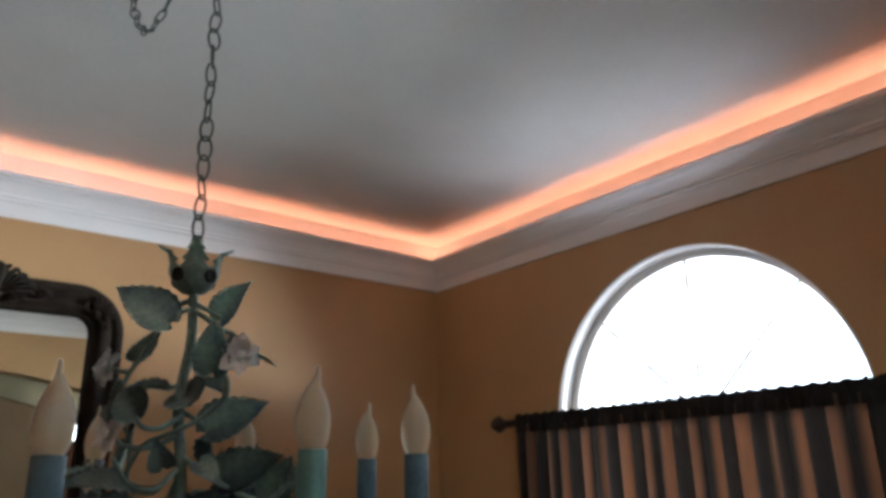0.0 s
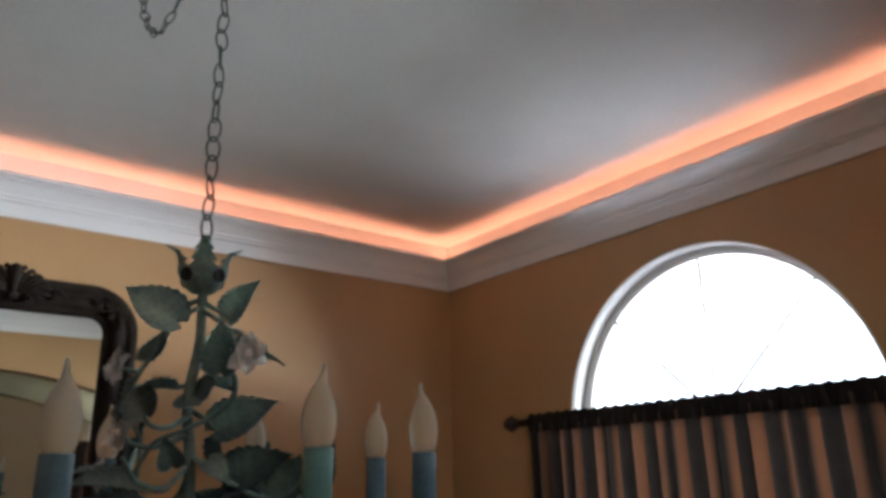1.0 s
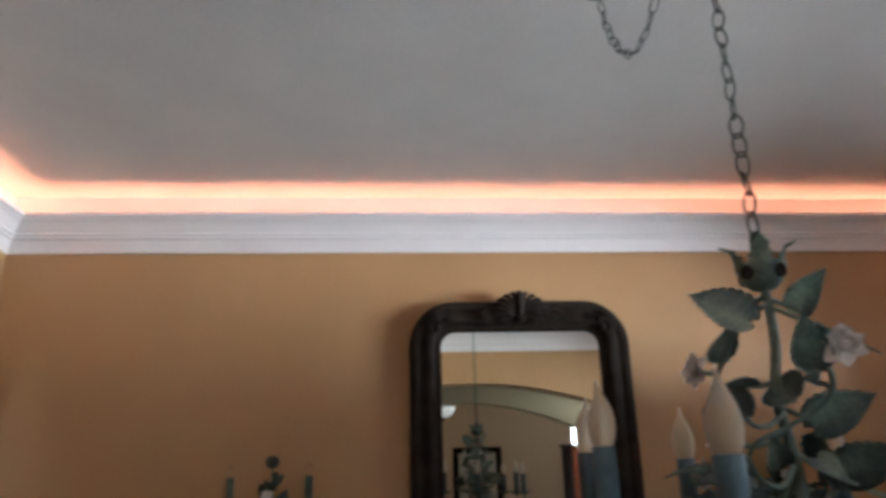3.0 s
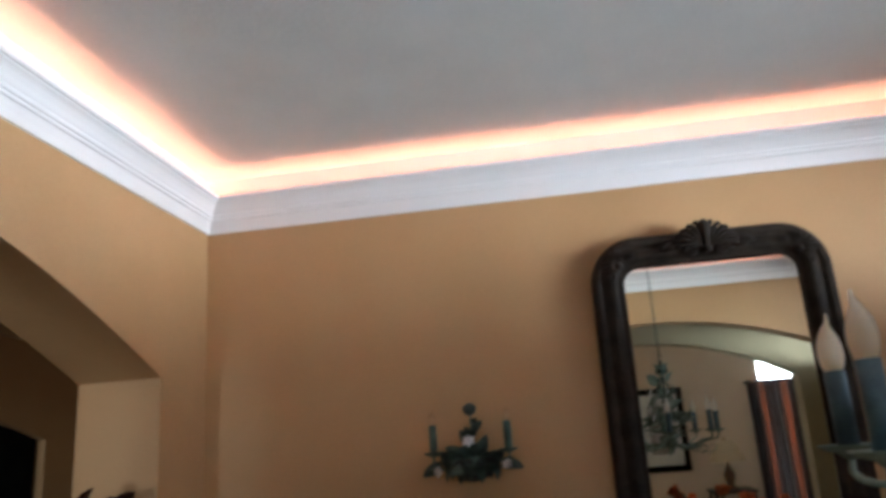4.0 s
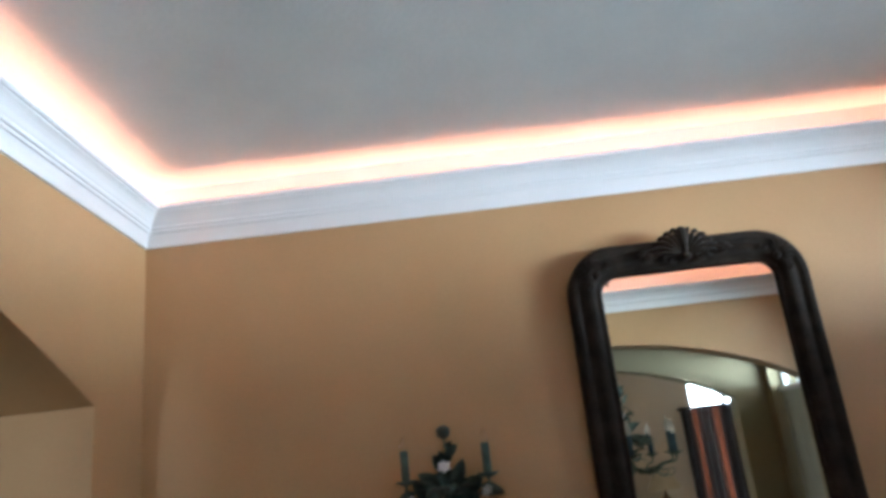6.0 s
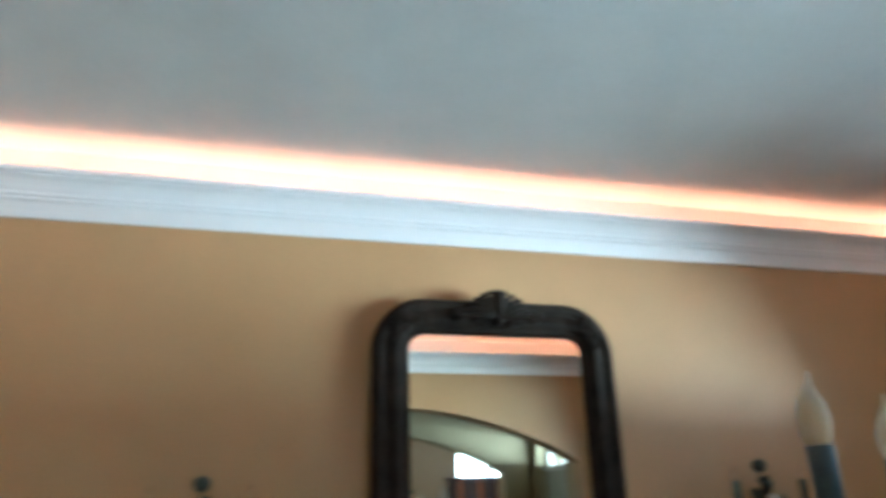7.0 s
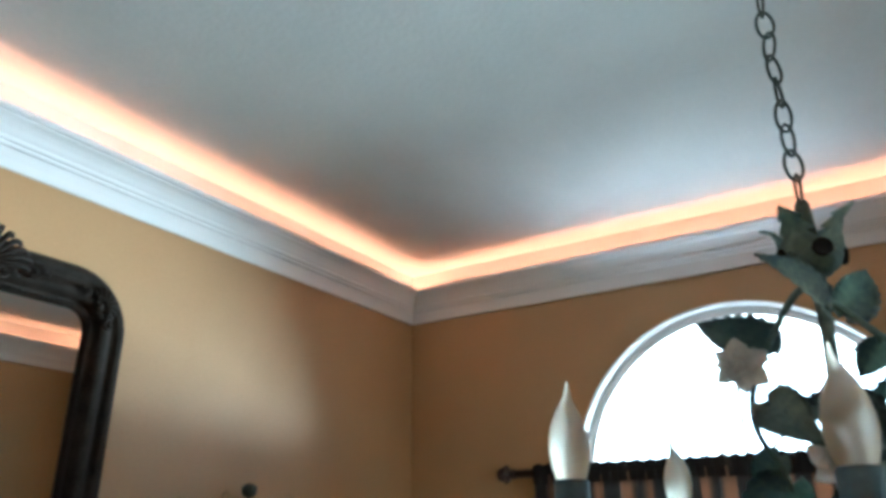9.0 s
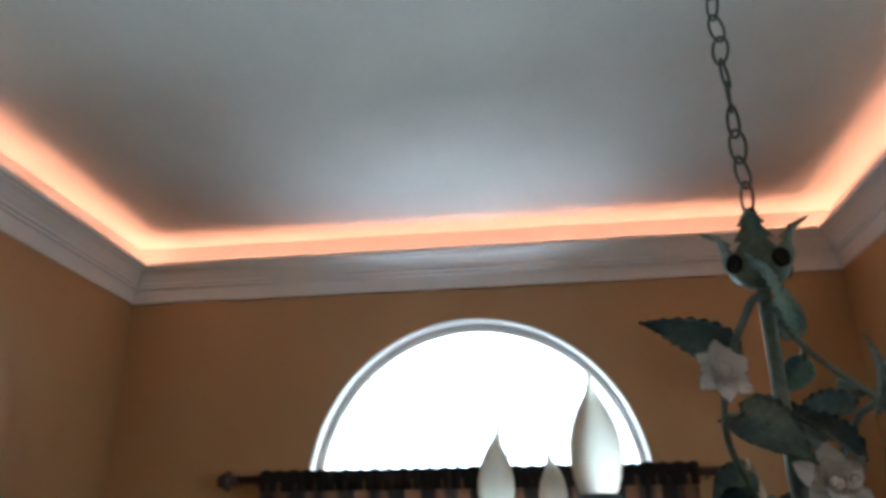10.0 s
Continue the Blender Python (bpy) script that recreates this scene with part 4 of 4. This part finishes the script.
part("top_stem", tube(bmesh.new(), smooth_path([(0, -0.05, 0.0), (0.004, -0.06, 0.10), (0, -0.07, 0.20)], 6), 0.004, 7), VERDIGRIS_SHADE, sconce)
bm = bmesh.new()
blob(bm, (0, -0.072, 0.216), (0.029, 0.029, 0.027))
for k in range(6):
    a = 2 * math.pi * k / 6
    blob(bm, (0.017 * math.cos(a), -0.072 + 0.017 * math.sin(a), 0.220), (0.012, 0.012, 0.016), None, 8)
part("rose_bud", bm, CHAIN, sconce, "dark metal rosebud")
for s in (-1, 1):
    arm = part("arm", tube(bmesh.new(), smooth_path([(s * 0.03, -0.06, -0.02), (s * 0.075, -0.11, -0.030), (s * 0.13, -0.12, -0.022), (s * 0.157, -0.12, 0.008), (s * 0.157, -0.12, 0.03)], 5), 0.005, 7), VERDIGRIS_SHADE, sconce)
    part("candle_cup", lathe(bmesh.new(), [(0.004, 0.018), (0.015, 0.024), (0.036, 0.032), (0.042, 0.040), (0.030, 0.036), (0, 0.034)], 18, Matrix.Translation((s * 0.157, -0.12, 0.008))), VERDIGRIS_SHADE, arm)
    part("candle_sleeve", lathe(bmesh.new(), [(0, 0.036), (0.016, 0.036), (0.016, 0.148), (0.010, 0.15), (0, 0.15)], 16, Matrix.Translation((s * 0.157, -0.12, 0.008))), VERDIGRIS_SHADE, arm)
    part("bulb", flame_bulb(bmesh.new(), 0.62, 0.002, (s * 0.157, -0.12, 0.158)), CLEAR, arm, "small clear flame bulb, unlit")
slf = part("leaf", leaf_mesh(bmesh.new(), 0.085, 0.058, 0.002, 0.4), VERDIGRIS_SHADE, sconce)
slf.matrix_basis = aim((0.03, -0.10, 0.03), (0.45, -0.2, 0.85), (0.3, -0.9, 0.2))
for at, d in (((-0.04, -0.10, 0.02), (-0.75, -0.1, 0.55)), ((-0.05, -0.11, -0.01), (-0.5, -0.3, 0.7)), ((0.05, -0.11, 0.0), (0.8, -0.1, 0.25)), ((0.0, -0.13, 0.01), (-0.3, -0.6, 0.5)), ((0.02, -0.14, -0.02), (0.5, -0.7, 0.2)),
              ((-0.13, -0.12, -0.010), (-0.85, -0.1, -0.35)), ((0.13, -0.12, -0.010), (0.9, -0.1, -0.2)), ((-0.02, -0.15, -0.02), (-0.6, -0.6, -0.2)), ((0.08, -0.1, -0.02), (0.5, 0.0, 0.6)), ((-0.09, -0.1, -0.02), (-0.4, 0.1, 0.7))):
    again(slf, aim(at, d, (0.1, -0.8, 0.4)))
for k in range(8):
    q = radians(-150 + 43 * k)
    z = 0.055 + 0.014 * k
    again(slf, aim((0.006 * math.sin(q), -0.062 - 0.008 * math.cos(q), z), (0.55 * math.sin(q), -0.45 * abs(math.cos(q)), 0.62 - 0.05 * k), (0.5 * math.sin(q), -0.8, 0.3)) @ Matrix.Scale(0.88 - 0.05 * k, 4))
for k in range(10):
    q = radians(-100 + 22 * k)
    again(slf, aim((0.070 * math.sin(q), -0.100 - 0.045 * math.cos(q), 0.020), (0.75 * math.sin(q), -0.55 * math.cos(q), 0.30 - 0.5 * (k % 2)), (0.2 * math.sin(q), -0.3, 0.9)) @ Matrix.Scale(0.72, 4))
for k in range(9):
    q = radians(-84 + 21 * k)
    again(slf, aim((0.075 * math.sin(q), -0.105 - 0.055 * math.cos(q), 0.012 - 0.012 * (k % 2)), (0.55 * math.sin(q), -0.30 * math.cos(q), -0.72), (math.sin(q), -math.cos(q), 0.35)))
for at, d, sz in (((-0.006, -0.125, 0.085), (0, -0.9, 0.3), 0.044), ((-0.140, -0.14, -0.030), (-0.1, -0.9, -0.1), 0.036), ((0.146, -0.14, -0.016), (0.1, -0.9, 0.0), 0.036)):
    flower(sconce, at, d, sz)
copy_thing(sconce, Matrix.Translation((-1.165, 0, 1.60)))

# ---- orange flowers on the sideboard ----
rnd = random.Random(11)
vase = thing("flower_arrangement", (-2.33, -0.30, 0.949), "orange silk roses with dull green leaves in a brown vase", "flower arrangement")
part("vase", lathe(bmesh.new(), [(0, 0), (0.06, 0), (0.085, 0.05), (0.09, 0.12), (0.06, 0.19), (0.045, 0.22), (0.055, 0.24), (0.045, 0.235), (0, 0.20)], 24), CERAMIC, vase)
gl = part("leaf", leaf_mesh(bmesh.new(), 0.08, 0.045, 0.002, 0.5), GREEN, vase)
gl.matrix_basis = aim((0.0, 0.0, 0.26), (0.5, -0.5, 0.5))
rosep = None
for k in range(17):
    a, r = rnd.uniform(0, 2 * math.pi), rnd.uniform(0.05, 0.27)
    x, y, z = r * math.cos(a), 0.6 * r * math.sin(a), rnd.uniform(0.31, 0.44) - 0.25 * r + (0.03 if k % 5 == 0 else 0)
    part("flower_stem", tube(bmesh.new(), smooth_path([(0, 0, 0.20), (x * 0.45, y * 0.45, 0.20 + (z - 0.2) * 0.6), (x, y, z)], 4), 0.003, 6), GREEN, vase)
    bm = bmesh.new()
    blob(bm, (0, 0, 0.016), (0.014, 0.014, 0.018), None, 8)
    rose = part("rose", bm, ORANGE, vase, "orange silk rose")
    rose.matrix_basis = aim((x, y, z), (x * 1.2, y - 0.1, 0.25)) @ Matrix.Rotation(radians(90), 4, "Y")
    for ring, n, tilt, sc in ((0, 5, 35, 1.0), (1, 5, 62, 0.85)):
        for q in range(n):
            m = Matrix.Rotation(2 * math.pi * (q + 0.5 * ring) / n, 4, "Z") @ Matrix.Rotation(radians(-tilt), 4, "Y") @ Matrix.Diagonal((sc, sc, sc, 1))
            if rosep is None:
                rosep = part("petal", leaf_mesh(bmesh.new(), 0.046, 0.044, 0.0006, -0.5, 0.12, None, 0.001, 0.6), ORANGE, rose)
                rosep.matrix_basis = m
            else:
                again(rosep, m, rose)
    for q in range(2):
        again(gl, aim((x * 0.8, y * 0.8, z - 0.06 - 0.05 * q), (rnd.uniform(-1, 1), rnd.uniform(-1, 1), rnd.uniform(0, 0.8))), vase)

# ---- dried plant in the west archway ----
plant = thing("potted_plant", (-4.74, -0.63, 0), "tall dried rust-brown plant in a floor pot", "potted plant")
part("pot", lathe(bmesh.new(), [(0, 0), (0.12, 0), (0.15, 0.18), (0.165, 0.34), (0.175, 0.36), (0.16, 0.37), (0.15, 0.33), (0, 0.32)], 24), CERAMIC, plant)
pl = part("leaf", leaf_mesh(bmesh.new(), 0.088, 0.084, 0.006, 0.55), RUST, plant)
pl.matrix_basis = aim((0, 0, 1.50), (0.1, 0.25, 0.9))
for k in range(7):
    a = 2 * math.pi * k / 7
    top = (0.12 * math.cos(a), 0.19 * math.sin(a), 1.40 + 0.12 * ((k * 3) % 4) / 3)
    part("stalk", tube(bmesh.new(), smooth_path([(0.03 * math.cos(a), 0.03 * math.sin(a), 0.30), (0.03 * math.cos(a), 0.03 * math.sin(a), 0.85), top], 6), (0.007, 0.004), 6), RUST, plant)
    for q in range(20):
        t = 0.66 + 0.34 * q / 19
        p = Vector((0.03 * math.cos(a), 0.03 * math.sin(a), 0.30)).lerp(Vector(top), t)
        again(pl, aim(p, (rnd.uniform(-1, 1), rnd.uniform(-1, 1), rnd.uniform(-0.3, 0.9))) @ Matrix.Scale(rnd.uniform(0.6, 1.1), 4), plant)

# ---- hall beyond the west archway ----


def niche_top(u):
    return 1.87 + 0.155 * (1 - ((u - 0.55) / 0.95) ** 2)


arched_wall("wall_hall_west", -8.0, 2.2, (-0.40, 1.50, 0.0, niche_top), lambda u, d, z: Vector((-6.5 - d, u, z)), 0.15, "ochre hall wall with an arched recess")


def beam_top(u):
    return 2.47 + 0.06 * (1 - ((u - 0.9) / 1.3) ** 2)


arched_wall("wall_hall_upper", -0.8, 2.19, (-0.4, 2.18, 2.0, beam_top), lambda u, d, z: Vector((-6.497 + d, u, z)), 0.05, "ochre plaster band with a low arched edge", z0=2.0)
cab = thing("cabinet", (-6.60, 0.55, 0), "near-black arched cabinet with glazed doors in a recess", "cabinet")
part("body", box(bmesh.new(), (-0.28, -0.945, 0), (0.02, 0.945, 2.0), 0.004), BLACK, cab, smooth=False)
for s in (-1, 1):
    d = part("door", box(bmesh.new(), (0.022, -0.93 if s < 0 else 0.005, 0.1), (0.045, -0.005 if s < 0 else 0.93, 2.06), 0.004), BLACK, cab, smooth=False)
    part("pane", box(bmesh.new(), (0.046, -0.83 if s < 0 else 0.10, 0.5), (0.052, -0.10 if s < 0 else 0.83, 1.86)), SMOKED, d, smooth=False)
    part("handle", tube(bmesh.new(), [(0.048, s * 0.05, 1.0), (0.07, s * 0.05, 1.02), (0.07, s * 0.05, 1.14), (0.048, s * 0.05, 1.16)], 0.006, 8), BRASS, d, "brass handle")
plain_wall("wall_recess", (-7.05, -0.8, 0), (-6.9, 1.9, ZC), "dark back of the arched recess")

# ---- living room behind the south archway ----


def flat_top(u):
    return 2.60


WA = (-0.13, 0.92)
# made-up opening and window, out of view, that carry the hall's fill lamp
arched_wall("wall_hall_south", -6.65, -4.95, (-6.30, -5.30, 0.90, lambda u: 2.30), lambda u, d, z: Vector((u, -8.0 - d, z)), 0.2, "ochre hall end wall with an added unseen window opening")
win4 = thing("window_4", (-5.80, -8.1, 1.60), "unseen white framed window added to let light into the hall", "window", kind="structure")
for x in (-0.48, 0.0, 0.48):
    part("window_frame", box(bmesh.new(), (x - 0.02, -0.03, -0.699), (x + 0.02, 0.03, 0.699), 0.003), TRIM, win4, smooth=False)
for z in (-0.68, 0.0, 0.68):
    for x in (-0.459, 0.021):
        part("muntin", box(bmesh.new(), (x, -0.028, z - 0.018), (x + 0.438, 0.028, z + 0.018), 0.002), TRIM, win4, smooth=False)
arched_wall("wall_far_south", -4.95, 0.95, (WA[0], WA[1], 0.35, flat_top), lambda u, d, z: Vector((u, -8.0 - d, z)), 0.2, "cream living room wall with a tall window", mat=CREAM)
plain_wall("wall_far_south_end", (0.95, -8.2, 0), (3.0, -8.0, ZC), "plain cream living room wall", CREAM)
win2 = thing("window_2", (0.395, -8.1, 1.475), "tall white framed window with a bright transom", "window", kind="structure")
for x in (-0.50, 0.0, 0.50):
    part("window_frame", box(bmesh.new(), (x - 0.022, -0.03, -1.12), (x + 0.022, 0.03, 1.12), 0.003), TRIM, win2, smooth=False)
for z in (-1.10, 0.0, 0.56, 1.10):
    for s in (-1, 1):
        part("muntin", box(bmesh.new(), (min(s * 0.023, s * 0.477), -0.028, z - 0.018), (max(s * 0.023, s * 0.477), 0.028, z + 0.018), 0.002), TRIM, win2, smooth=False)
bm = bmesh.new()
bm.faces.new([bm.verts.new(p) for p in ((-0.52, 0.0, -1.12), (0.52, 0.0, -1.12), (0.52, 0.0, 1.12), (-0.52, 0.0, 1.12))])
p = part("pane", bm, CLEAR, win2, smooth=False)
p.visible_shadow = False
win3 = thing("window_3", (0.08, -4.69, 2.19), "white framed transom light over the front door", "window", kind="structure")
for y in (-0.342, 0.0, 0.342):
    part("window_frame", box(bmesh.new(), (-0.03, y - 0.016, -0.145), (0.03, y + 0.016, 0.145), 0.003), TRIM, win3, smooth=False)
bm = bmesh.new()
bm.faces.new([bm.verts.new(p) for p in ((0, -0.34, -0.14), (0, 0.34, -0.14), (0, 0.34, 0.14), (0, -0.34, 0.14))])
p = part("pane", bm, CLEAR, win3, smooth=False)
p.visible_shadow = False
door = thing("door_1", (0.04, -4.69, 0), "closed pale grey-green panelled front door", "door", kind="structure")
part("leaf", box(bmesh.new(), (-0.02, -0.352, 0.005), (0.025, 0.352, 2.00), 0.003), DOORP, door, smooth=False)
part("head", box(bmesh.new(), (-0.05, -0.357, 2.003), (0.09, 0.357, 2.043), 0.003), TRIM, door, smooth=False)
for z0, z1 in ((0.2, 0.95), (1.1, 1.85)):
    for y0, y1 in ((-0.28, -0.03), (0.03, 0.28)):
        part("panel", box(bmesh.new(), (-0.028, y0, z0), (-0.021, y1, z1), 0.004), DOORP, door, smooth=False)
part("handle", lathe(bmesh.new(), [(0, 0), (0.02, 0), (0.01, 0.02), (0.026, 0.045), (0.02, 0.06), (0, 0.062)], 14, Matrix.Translation((-0.022, 0.29, 1.03)) @ Matrix.Rotation(radians(-90), 4, "Y")), BRASS, door, "brass knob")
rod2 = thing("curtain_rod", (0.40, -7.90, 2.02), "dark curtain rod over the living room window", "curtain rod")
part("pole", tube(bmesh.new(), [(-0.74, 0, 0), (0.62, 0, 0)], 0.016, 10), RODM, rod2)
for s in (-0.70, 0.60):
    part("bracket", tube(bmesh.new(), [(s, 0, -0.004), (s, -0.05, -0.02), (s, -0.098, -0.02)], 0.008, 8), RODM, rod2)
cur = tagged(part("curtain", cloth_panel(bmesh.new(), 0.62, 1.95, 8, 0.035, 0.03, 2.0, 8), CLOTH2), "brown and copper satin curtain beside the living room window", "curtain", "living room curtains")
cur.matrix_basis = Matrix.Translation((0.02, -7.90, 2.02)) @ Matrix.Rotation(radians(90), 4, "Z")
copy_thing(cur, Matrix.Translation((0.60, -7.93, 2.02)) @ Matrix.Rotation(radians(90), 4, "Z")).scale = (1, 0.93, 1)
pic = thing("framed_picture", (-1.56, -7.998, 1.45), "black framed print with a wide off-white mat", "picture")
for lo, hi in (((-0.36, 0, -0.58), (0.36, 0.03, -0.50)), ((-0.36, 0, 0.50), (0.36, 0.03, 0.58)), ((-0.36, 0, -0.498), (-0.28, 0.03, 0.498)), ((0.28, 0, -0.498), (0.36, 0.03, 0.498))):
    part("frame", box(bmesh.new(), lo, hi, 0.004), BLACK, pic, smooth=False)
part("mat", box(bmesh.new(), (-0.279, 0.002, -0.499), (0.279, 0.012, 0.499)), PAPER, pic, smooth=False)
part("print", box(bmesh.new(), (-0.15, 0.013, -0.34), (0.15, 0.016, 0.34)), INK, pic, smooth=False)
tab = thing("side_table", (-0.80, -7.55, 0), "small dark wooden side table under a lamp", "side table")
part("top", box(bmesh.new(), (-0.28, -0.25, 0.60), (0.28, 0.25, 0.635), 0.006), DARKWOOD, tab, smooth=False)
for x in (-0.24, 0.24):
    for y in (-0.21, 0.21):
        part("leg", lathe(bmesh.new(), [(0, 0), (0.014, 0), (0.022, 0.3), (0.024, 0.599), (0, 0.599)], 10, Matrix.Translation((x, y, 0))), DARKWOOD, tab)
lamp = thing("table_lamp", (-0.80, -7.55, 0.636), "table lamp with a beige conical shade, unlit", "table lamp")
part("base", lathe(bmesh.new(), [(0, 0), (0.09, 0), (0.09, 0.02), (0.04, 0.05), (0.07, 0.14), (0.075, 0.20), (0.03, 0.28), (0.015, 0.32), (0.012, 0.42), (0, 0.42)], 20), CERAMIC, lamp)
part("shade", lathe(bmesh.new(), [(0.235, 0.36), (0.09, 0.62), (0.086, 0.62), (0.231, 0.36)], 28), SHADE, lamp)
part("finial", lathe(bmesh.new(), [(0, 0.60), (0.006, 0.60), (0.006, 0.64), (0.012, 0.65), (0.008, 0.67), (0, 0.672)], 10), BRASS, lamp)
pend = thing("pendant_lamp", (-2.14, -6.65, ZC), "white glass bowl lamp hung on dark metal rods", "pendant lamp")
part("canopy", lathe(bmesh.new(), [(0, -0.001), (0.075, -0.001), (0.078, -0.008), (0.05, -0.028), (0.012, -0.036), (0, -0.036)], 24), RODM, pend)
part("stem", tube(bmesh.new(), [(0, 0, -0.034), (0, 0, -0.36)], 0.009, 10), RODM, pend)
for k in range(3):
    a = 2 * math.pi * k / 3 + 0.5
    part("rod", tube(bmesh.new(), smooth_path([(0.01 * math.cos(a), 0.01 * math.sin(a), -0.33), (0.12 * math.cos(a), 0.12 * math.sin(a), -0.37), (0.155 * math.cos(a), 0.155 * math.sin(a), -0.47)], 5), 0.007, 8), RODM, pend)
part("bowl", lathe(bmesh.new(), [(0.150, -0.465), (0.143, -0.520), (0.113, -0.570), (0.060, -0.600), (0, -0.608), (0, -0.598), (0.057, -0.590), (0.107, -0.562), (0.137, -0.516), (0.144, -0.465)], 32), LAMPGLASS, pend, "glowing white glass bowl")
part("rim", lathe(bmesh.new(), [(0.147, -0.474), (0.165, -0.474), (0.168, -0.462), (0.147, -0.462)], 32), RODM, pend)
part("finial", lathe(bmesh.new(), [(0, -0.607), (0.030, -0.609), (0.034, -0.620), (0.016, -0.632), (0.020, -0.645), (0, -0.660)], 16), RODM, pend)
